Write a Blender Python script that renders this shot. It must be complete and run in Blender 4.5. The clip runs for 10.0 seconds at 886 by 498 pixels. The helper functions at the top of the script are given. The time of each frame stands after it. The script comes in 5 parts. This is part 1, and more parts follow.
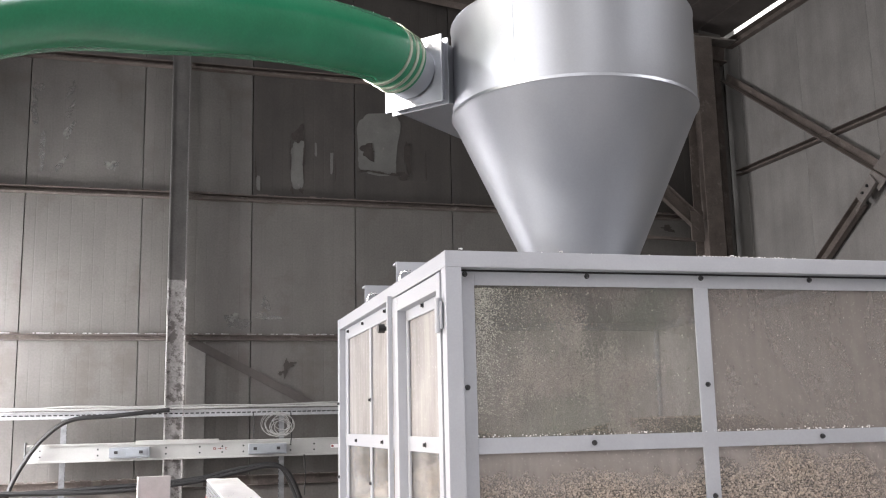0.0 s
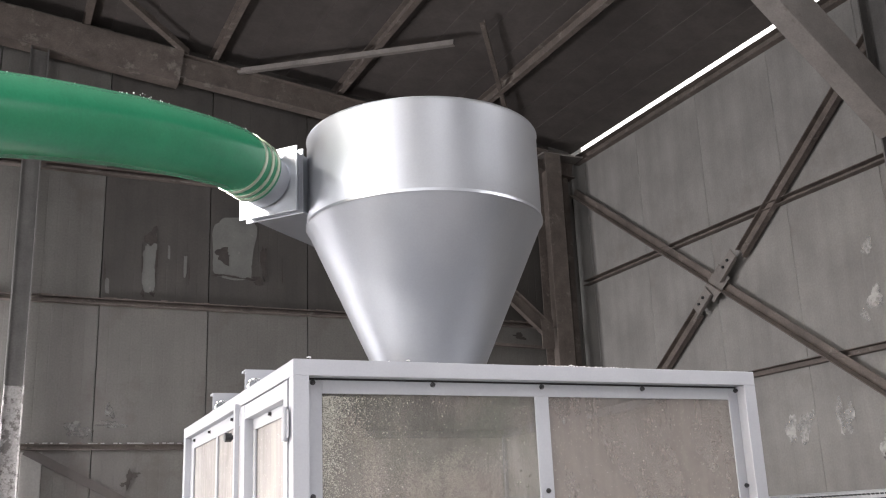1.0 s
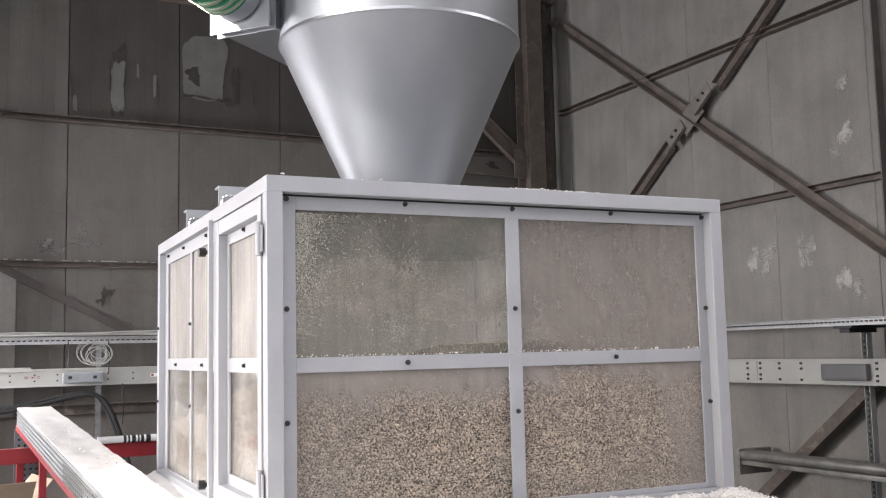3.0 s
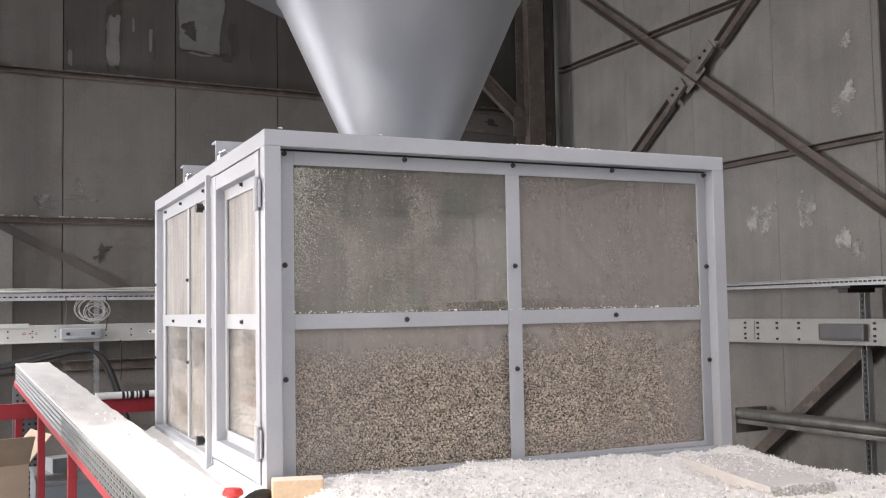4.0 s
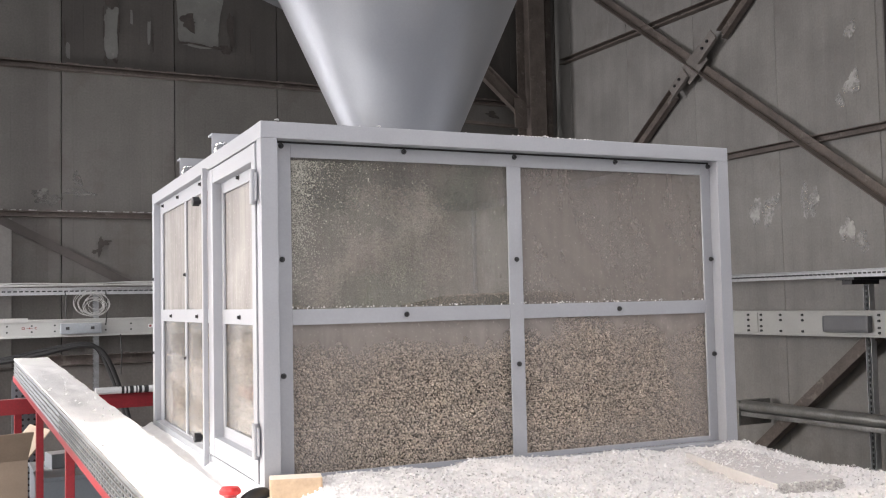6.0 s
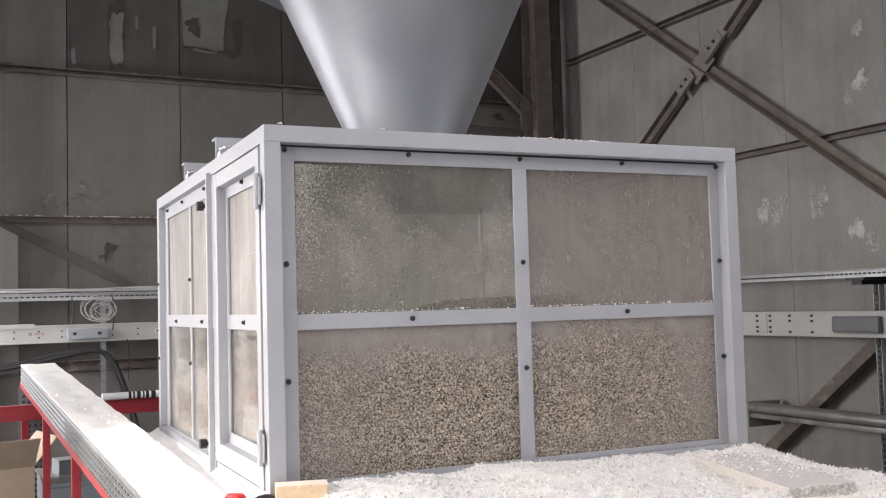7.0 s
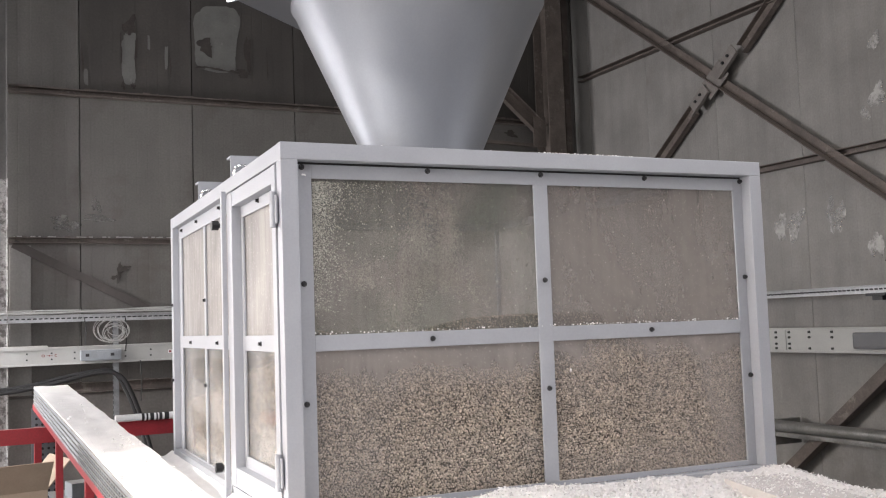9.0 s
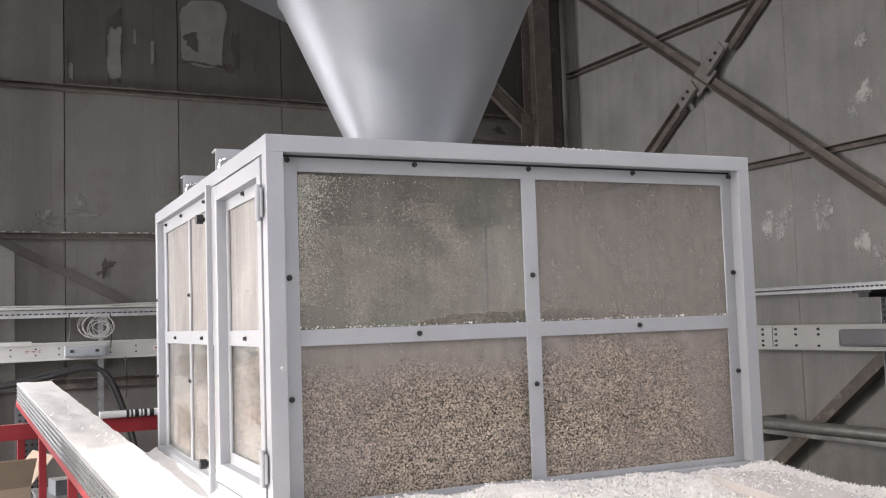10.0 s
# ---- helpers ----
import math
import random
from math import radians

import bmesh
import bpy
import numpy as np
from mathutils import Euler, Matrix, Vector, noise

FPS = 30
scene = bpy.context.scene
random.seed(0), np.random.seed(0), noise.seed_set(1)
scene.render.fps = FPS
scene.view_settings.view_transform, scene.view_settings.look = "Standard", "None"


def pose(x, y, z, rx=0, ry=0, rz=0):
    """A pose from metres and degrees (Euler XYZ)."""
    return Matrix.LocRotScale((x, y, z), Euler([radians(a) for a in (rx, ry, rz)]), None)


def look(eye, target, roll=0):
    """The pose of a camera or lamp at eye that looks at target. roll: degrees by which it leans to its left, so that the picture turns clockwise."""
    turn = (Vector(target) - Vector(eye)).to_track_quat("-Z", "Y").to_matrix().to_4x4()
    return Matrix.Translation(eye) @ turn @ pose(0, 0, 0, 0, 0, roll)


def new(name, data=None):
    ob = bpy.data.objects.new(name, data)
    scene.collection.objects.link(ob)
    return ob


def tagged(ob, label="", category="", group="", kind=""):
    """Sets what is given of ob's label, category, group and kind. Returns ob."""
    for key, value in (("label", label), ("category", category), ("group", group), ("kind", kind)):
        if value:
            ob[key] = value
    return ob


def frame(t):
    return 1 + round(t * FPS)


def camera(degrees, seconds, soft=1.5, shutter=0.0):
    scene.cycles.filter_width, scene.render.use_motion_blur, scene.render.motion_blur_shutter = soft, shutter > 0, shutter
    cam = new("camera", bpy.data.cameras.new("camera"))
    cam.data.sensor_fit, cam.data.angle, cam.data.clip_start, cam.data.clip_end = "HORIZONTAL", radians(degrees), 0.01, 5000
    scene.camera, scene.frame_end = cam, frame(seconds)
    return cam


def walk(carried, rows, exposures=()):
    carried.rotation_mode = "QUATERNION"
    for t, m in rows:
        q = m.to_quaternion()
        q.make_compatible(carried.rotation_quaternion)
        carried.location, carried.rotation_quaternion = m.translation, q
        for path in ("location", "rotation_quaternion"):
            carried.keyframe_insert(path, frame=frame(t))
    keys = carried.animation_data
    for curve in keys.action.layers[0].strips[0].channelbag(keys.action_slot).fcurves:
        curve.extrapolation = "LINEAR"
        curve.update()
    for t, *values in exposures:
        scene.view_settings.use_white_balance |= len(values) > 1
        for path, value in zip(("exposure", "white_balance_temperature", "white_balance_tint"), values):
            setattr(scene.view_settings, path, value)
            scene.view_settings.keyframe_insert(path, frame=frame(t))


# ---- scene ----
cam = camera(48.3, 10.0, 1.15)
PATH = [
    (0, (-0.753, -2.981, 1.598), (-0.169, -1.100, 1.944), -1.3),
    (0.5, (-0.760, -3.036, 1.593), (0.019, -1.264, 2.096), -2.5),
    (1, (-0.753, -3.060, 1.594), (0.085, -1.328, 2.138), -2.4),
    (1.5, (-0.765, -3.071, 1.590), (0.103, -1.343, 2.102), -2.1),
    (2, (-0.764, -3.068, 1.583), (0.117, -1.326, 2.017), -1.8),
    (2.5, (-0.762, -3.067, 1.575), (0.134, -1.304, 1.876), -1.7),
    (3, (-0.759, -3.068, 1.563), (0.147, -1.297, 1.769), -1.3),
    (4.5, (-0.746, -3.025, 1.559), (0.166, -1.249, 1.671), -1.1),
    (5, (-0.740, -3.020, 1.560), (0.172, -1.243, 1.669), -1.2),
    (5.5, (-0.733, -3.010, 1.563), (0.178, -1.233, 1.670), -1.2),
    (7, (-0.709, -2.976, 1.569), (0.187, -1.192, 1.682), -1.6),
    (7.5, (-0.703, -2.969, 1.572), (0.182, -1.180, 1.690), -2.0),
    (8, (-0.699, -2.947, 1.574), (0.179, -1.155, 1.699), -2.1),
    (8.5, (-0.701, -2.928, 1.575), (0.176, -1.136, 1.710), -2.1),
    (9, (-0.706, -2.910, 1.574), (0.170, -1.120, 1.724), -2.0),
    (9.5, (-0.704, -2.901, 1.573), (0.172, -1.110, 1.730), -1.9),
    (10, (-0.694, -2.888, 1.567), (0.205, -1.108, 1.711), -1.9),
]
walk(cam, [(t, look(eye, target, roll)) for t, eye, target, roll in PATH],
     [(0.0, 0.06), (0.5, 0.22), (1.5, 0.32), (2.5, 0.19), (3.2, 0.05), (4.4, -0.08), (10.0, -0.06)])

# ---------------------------------------------------------------- world, sun and large lights
HALL_L, HALL_R, HALL_B, HALL_F = -3.4, 5.45, 6.2, -12.0


def roof_z(x):
    return 5.84 + 0.115 * (HALL_R - x)


world = bpy.data.worlds.new("sky")
scene.world = world
world.use_nodes = True
wn = world.node_tree
sky = wn.nodes.new("ShaderNodeTexSky")
sky.sky_type = "NISHITA"
sky.sun_disc = False
sky.sun_elevation = radians(23)
sky.sun_rotation = radians(-90)
sky.dust_density, sky.ozone_density = 6.0, 0.4
wn.nodes["Background"].inputs["Strength"].default_value = 0.15
wn.links.new(sky.outputs[0], wn.nodes["Background"].inputs[0])

sun = new("sun", bpy.data.lights.new("sun", "SUN"))
sun.data.energy, sun.data.angle, sun.data.color = 4.0, radians(1.5), (1.0, 0.975, 0.96)
sun.matrix_world = look((-12, 0.6, 5.2), (0, 0, 0))


def opening_light(name, eye, target, sx, sy, watts, color):
    li = bpy.data.lights.new(name, "AREA")
    li.shape, li.size, li.size_y, li.energy, li.color = "RECTANGLE", sx, sy, watts, color
    ob = new(name, li)
    ob.matrix_world = look(eye, target)
    return ob


# daylight through the two doors and the clerestory of the west wall, the gate of the south wall and the rooflight
COOL = (0.985, 0.955, 0.99)
opening_light("door_daylight", (-3.35, -1.1, 1.6), (0, -1.1, 0.8), 4.7, 2.2, 205, COOL)
opening_light("side_door_daylight", (-3.35, 5.05, 2.0), (-0.6, 5.6, 0.5), 1.5, 1.9, 440, COOL)
opening_light("clerestory_daylight", (-3.35, -0.6, 4.6), (0, -0.6, 4.6), 4.0, 1.1, 120, COOL)
opening_light("gate_daylight", (-1.0, -11.95, 2.6), (-1.0, 0, 2.6), 4.1, 4.4, 170, COOL)
opening_light("east_clerestory_daylight", (5.55, -5.5, 4.9), (0, -5.5, 4.9), 6.8, 1.1, 420, COOL)
opening_light("rooflight_daylight", (-1.2, -2.9, roof_z(-1.2) - 0.01), (-1.2, -2.9, 0), 1.5, 5.0, 260, COOL)

# ---------------------------------------------------------------- materials


def mat(name, color, rough=0.6, metal=0.0, var=0.25, scale=6.0, bump=0.15, fine=90.0, dust=0.0, dust_color=(0.55, 0.52, 0.48),
        streak=0.0, spread=0.0, stain=None, island=0.0):
    """Base colour with two scales of variation, streaks down the surface, dust on upward faces and fine relief."""
    m = bpy.data.materials.new(name)
    m.use_nodes = True
    nt = m.node_tree
    N, L = nt.nodes, nt.links
    b = N["Principled BSDF"]
    tc = N.new("ShaderNodeTexCoord")
    src = tc.outputs["Object"]
    n1 = N.new("ShaderNodeTexNoise")
    n1.inputs["Scale"].default_value, n1.inputs["Detail"].default_value, n1.inputs["Roughness"].default_value = scale, 8, 0.65
    L.new(src, n1.inputs["Vector"])
    n2 = N.new("ShaderNodeTexNoise")
    n2.inputs["Scale"].default_value, n2.inputs["Detail"].default_value = fine, 4
    L.new(src, n2.inputs["Vector"])
    ramp = N.new("ShaderNodeMapRange")
    ramp.inputs[1].default_value, ramp.inputs[2].default_value = 0.3, 0.7
    ramp.inputs[3].default_value, ramp.inputs[4].default_value = 1 - var, 1 + var * 0.6
    L.new(n1.outputs["Fac"], ramp.inputs[0])
    fin = N.new("ShaderNodeMapRange")
    fin.inputs[1].default_value, fin.inputs[2].default_value = 0.3, 0.7
    fin.inputs[3].default_value, fin.inputs[4].default_value = 1 - var * 0.4, 1 + var * 0.3
    L.new(n2.outputs["Fac"], fin.inputs[0])
    mul = N.new("ShaderNodeMath")
    mul.operation = "MULTIPLY"
    L.new(ramp.outputs[0], mul.inputs[0])
    L.new(fin.outputs[0], mul.inputs[1])
    last = mul.outputs[0]
    if streak:
        mp = N.new("ShaderNodeMapping")
        mp.inputs["Scale"].default_value = (3.4, 3.4, 0.35)
        L.new(src, mp.inputs["Vector"])
        n3 = N.new("ShaderNodeTexNoise")
        n3.inputs["Scale"].default_value, n3.inputs["Detail"].default_value = 1.6, 6
        L.new(mp.outputs[0], n3.inputs["Vector"])
        r3 = N.new("ShaderNodeMapRange")
        r3.inputs[1].default_value, r3.inputs[2].default_value = 0.35, 0.7
        r3.inputs[3].default_value, r3.inputs[4].default_value = 1 + streak * 0.3, 1 - streak
        L.new(n3.outputs["Fac"], r3.inputs[0])
        m3 = N.new("ShaderNodeMath")
        m3.operation = "MULTIPLY"
        L.new(last, m3.inputs[0])
        L.new(r3.outputs[0], m3.inputs[1])
        last = m3.outputs[0]
    if spread:
        oi = N.new("ShaderNodeObjectInfo")
        r4 = N.new("ShaderNodeMapRange")
        r4.inputs[3].default_value, r4.inputs[4].default_value = 1 - spread, 1 + spread
        L.new(oi.outputs["Random"], r4.inputs[0])
        m4 = N.new("ShaderNodeMath")
        m4.operation = "MULTIPLY"
        L.new(last, m4.inputs[0])
        L.new(r4.outputs[0], m4.inputs[1])
        last = m4.outputs[0]
    if island:
        gi = N.new("ShaderNodeNewGeometry")
        r5 = N.new("ShaderNodeMapRange")
        r5.inputs[3].default_value, r5.inputs[4].default_value = 1 - island, 1 + island
        L.new(gi.outputs["Random Per Island"], r5.inputs[0])
        m5 = N.new("ShaderNodeMath")
        m5.operation = "MULTIPLY"
        L.new(last, m5.inputs[0])
        L.new(r5.outputs[0], m5.inputs[1])
        last = m5.outputs[0]
    sc = N.new("ShaderNodeVectorMath")
    sc.operation = "SCALE"
    sc.inputs[0].default_value = color[:3]
    L.new(last, sc.inputs["Scale"])
    col = sc.outputs[0]
    if stain:
        ns = N.new("ShaderNodeTexNoise")
        ns.inputs["Scale"].default_value, ns.inputs["Detail"].default_value = stain[1], 9
        ns.inputs["Roughness"].default_value = 0.7
        L.new(src, ns.inputs["Vector"])
        rs = N.new("ShaderNodeMapRange")
        rs.inputs[1].default_value, rs.inputs[2].default_value = stain[2], stain[2] + 0.08
        rs.inputs[3].default_value, rs.inputs[4].default_value = 0, stain[3]
        L.new(ns.outputs["Fac"], rs.inputs[0])
        mx = N.new("ShaderNodeMix")
        mx.data_type = "RGBA"
        L.new(rs.outputs[0], mx.inputs["Factor"])
        L.new(col, mx.inputs["A"])
        mx.inputs["B"].default_value = (*stain[0], 1)
        col = mx.outputs["Result"]
    if dust:
        ge = N.new("ShaderNodeNewGeometry")
        sp = N.new("ShaderNodeSeparateXYZ")
        L.new(ge.outputs["Normal"], sp.inputs[0])
        rd = N.new("ShaderNodeMapRange")
        rd.inputs[1].default_value, rd.inputs[2].default_value = 0.2, 0.9
        rd.inputs[3].default_value, rd.inputs[4].default_value = 0, dust
        L.new(sp.outputs["Z"], rd.inputs[0])
        mx = N.new("ShaderNodeMix")
        mx.data_type = "RGBA"
        L.new(rd.outputs[0], mx.inputs["Factor"])
        L.new(col, mx.inputs["A"])
        mx.inputs["B"].default_value = (*dust_color, 1)
        col = mx.outputs["Result"]
    L.new(col, b.inputs["Base Color"])
    b.inputs["Metallic"].default_value = metal
    rr = N.new("ShaderNodeMapRange")
    rr.inputs[3].default_value, rr.inputs[4].default_value = max(0.05, rough - 0.12), min(1, rough + 0.12)
    L.new(n1.outputs["Fac"], rr.inputs[0])
    L.new(rr.outputs[0], b.inputs["Roughness"])
    if bump:
        bp = N.new("ShaderNodeBump")
        bp.inputs["Strength"].default_value, bp.inputs["Distance"].default_value = bump, 0.004
        L.new(n2.outputs["Fac"], bp.inputs["Height"])
        L.new(bp.outputs[0], b.inputs["Normal"])
    return m


def pane_mat(name, low, high, tint, scale=5.0, rain=0.5, tint2=None, streak=0.22, fade=(), swirl=0.6):
    """Clear acrylic under a film of dust: see-through, dull where the dust lies, with a weak gloss."""
    m = bpy.data.materials.new(name)
    m.use_nodes = True
    nt = m.node_tree
    N, L = nt.nodes, nt.links
    N.remove(N["Principled BSDF"])
    tc = N.new("ShaderNodeTexCoord")
    n1 = N.new("ShaderNodeTexNoise")
    n1.inputs["Scale"].default_value, n1.inputs["Detail"].default_value, n1.inputs["Roughness"].default_value = scale, 10, 0.62
    n1.inputs["Distortion"].default_value = swirl
    mp = N.new("ShaderNodeMapping")
    mp.inputs["Scale"].default_value = (1, 1, 0.6)
    L.new(tc.outputs["Object"], mp.inputs["Vector"])
    L.new(mp.outputs[0], n1.inputs["Vector"])
    n2 = N.new("ShaderNodeTexNoise")
    n2.inputs["Scale"].default_value, n2.inputs["Detail"].default_value = 130, 3
    L.new(tc.outputs["Object"], n2.inputs["Vector"])
    r1 = N.new("ShaderNodeMapRange")
    r1.inputs[1].default_value, r1.inputs[2].default_value = 0.3, 0.7
    r1.inputs[3].default_value, r1.inputs[4].default_value = low, high
    L.new(n1.outputs["Fac"], r1.inputs[0])
    r2 = N.new("ShaderNodeMapRange")
    r2.inputs[1].default_value, r2.inputs[2].default_value = 0.62, 0.72
    r2.inputs[3].default_value, r2.inputs[4].default_value = 0, rain
    L.new(n2.outputs["Fac"], r2.inputs[0])
    mq = N.new("ShaderNodeMapping")
    mq.inputs["Scale"].default_value = (34, 34, 1.6)
    L.new(tc.outputs["Object"], mq.inputs["Vector"])
    n5 = N.new("ShaderNodeTexNoise")
    n5.inputs["Scale"].default_value, n5.inputs["Detail"].default_value = 1.0, 5
    L.new(mq.outputs[0], n5.inputs["Vector"])
    r5 = N.new("ShaderNodeMapRange")
    r5.inputs[1].default_value, r5.inputs[2].default_value = 0.35, 0.7
    r5.inputs[3].default_value, r5.inputs[4].default_value = 1 - streak, 1 + streak
    L.new(n5.outputs["Fac"], r5.inputs[0])
    mk = N.new("ShaderNodeMath")
    mk.operation, mk.use_clamp = "MULTIPLY", True
    L.new(r1.outputs[0], mk.inputs[0])
    L.new(r5.outputs[0], mk.inputs[1])
    ad = N.new("ShaderNodeMath")
    ad.operation, ad.use_clamp = "ADD", True
    L.new(mk.outputs[0], ad.inputs[0])
    L.new(r2.outputs[0], ad.inputs[1])
    film = ad.outputs[0]
    if fade:                                 # the film thickens up the pane and to one side
        sp = N.new("ShaderNodeSeparateXYZ")
        L.new(tc.outputs["Object"], sp.inputs[0])
        for ax, p0, p1, amount in fade:
            rg_ = N.new("ShaderNodeMapRange")
            rg_.interpolation_type = "SMOOTHSTEP"
            rg_.inputs[1].default_value, rg_.inputs[2].default_value = p0, p1
            rg_.inputs[3].default_value, rg_.inputs[4].default_value = 0.0, amount
            wob = N.new("ShaderNodeMath")
            wob.operation = "MULTIPLY_ADD"
            L.new(n1.outputs["Fac"], wob.inputs[0])
            wob.inputs[1].default_value = 0.25
            L.new(sp.outputs[ax], wob.inputs[2])
            L.new(wob.outputs[0], rg_.inputs[0])
            sm = N.new("ShaderNodeMath")
            sm.operation, sm.use_clamp = "ADD", True
            L.new(film, sm.inputs[0])
            L.new(rg_.outputs[0], sm.inputs[1])
            film = sm.outputs[0]
    tr = N.new("ShaderNodeBsdfTransparent")
    tr.inputs[0].default_value = (0.93, 0.93, 0.91, 1)
    di = N.new("ShaderNodeBsdfDiffuse")
    di.inputs[0].default_value = (*tint, 1)
    if tint2:
        n4 = N.new("ShaderNodeTexNoise")
        n4.inputs["Scale"].default_value, n4.inputs["Detail"].default_value = 3.5, 6
        L.new(tc.outputs["Object"], n4.inputs["Vector"])
        r4 = N.new("ShaderNodeMapRange")
        r4.inputs[1].default_value, r4.inputs[2].default_value = 0.38, 0.6
        L.new(n4.outputs["Fac"], r4.inputs[0])
        mc = N.new("ShaderNodeMix")
        mc.data_type = "RGBA"
        L.new(r4.outputs[0], mc.inputs["Factor"])
        mc.inputs["A"].default_value, mc.inputs["B"].default_value = (*tint, 1), (*tint2, 1)
        L.new(mc.outputs["Result"], di.inputs[0])
    tl = N.new("ShaderNodeBsdfTranslucent")
    tl.inputs[0].default_value = (*tint, 1)
    md = N.new("ShaderNodeMixShader")
    md.inputs[0].default_value = 0.3
    L.new(di.outputs[0], md.inputs[1])
    L.new(tl.outputs[0], md.inputs[2])
    m1 = N.new("ShaderNodeMixShader")
    L.new(film, m1.inputs[0])
    L.new(tr.outputs[0], m1.inputs[1])
    L.new(md.outputs[0], m1.inputs[2])
    gl = N.new("ShaderNodeBsdfGlossy")
    gl.inputs["Roughness"].default_value = 0.06
    fr = N.new("ShaderNodeFresnel")
    fr.inputs[0].default_value = 1.45
    fm = N.new("ShaderNodeMath")
    fm.operation = "MULTIPLY"
    fm.inputs[1].default_value = 0.45        # the dust dulls the gloss
    L.new(fr.outputs[0], fm.inputs[0])
    m2 = N.new("ShaderNodeMixShader")
    L.new(fm.outputs[0], m2.inputs[0])
    L.new(m1.outputs[0], m2.inputs[1])
    L.new(gl.outputs[0], m2.inputs[2])
    L.new(m2.outputs[0], N["Material Output"].inputs[0])
    return m


def worn_mat(name, color, scale, lo, hi):
    """Thin scraped paint: patches with ragged gaps that let the sheet show through."""
    m = bpy.data.materials.new(name)
    m.use_nodes = True
    N, L = m.node_tree.nodes, m.node_tree.links
    b = N["Principled BSDF"]
    b.inputs["Roughness"].default_value = 0.85
    tc = N.new("ShaderNodeTexCoord")
    n1 = N.new("ShaderNodeTexNoise")
    n1.inputs["Scale"].default_value, n1.inputs["Detail"].default_value, n1.inputs["Roughness"].default_value = scale, 9, 0.7
    L.new(tc.outputs["Object"], n1.inputs["Vector"])
    r1 = N.new("ShaderNodeMapRange")
    r1.inputs[1].default_value, r1.inputs[2].default_value = lo, hi
    L.new(n1.outputs["Fac"], r1.inputs[0])
    L.new(r1.outputs[0], b.inputs["Alpha"])
    n2 = N.new("ShaderNodeTexNoise")
    n2.inputs["Scale"].default_value, n2.inputs["Detail"].default_value = 40, 4
    L.new(tc.outputs["Object"], n2.inputs["Vector"])
    r2 = N.new("ShaderNodeMapRange")
    r2.inputs[3].default_value, r2.inputs[4].default_value = 0.75, 1.25
    L.new(n2.outputs["Fac"], r2.inputs[0])
    sc = N.new("ShaderNodeVectorMath")
    sc.operation = "SCALE"
    sc.inputs[0].default_value = color
    L.new(r2.outputs[0], sc.inputs["Scale"])
    L.new(sc.outputs[0], b.inputs["Base Color"])
    return m


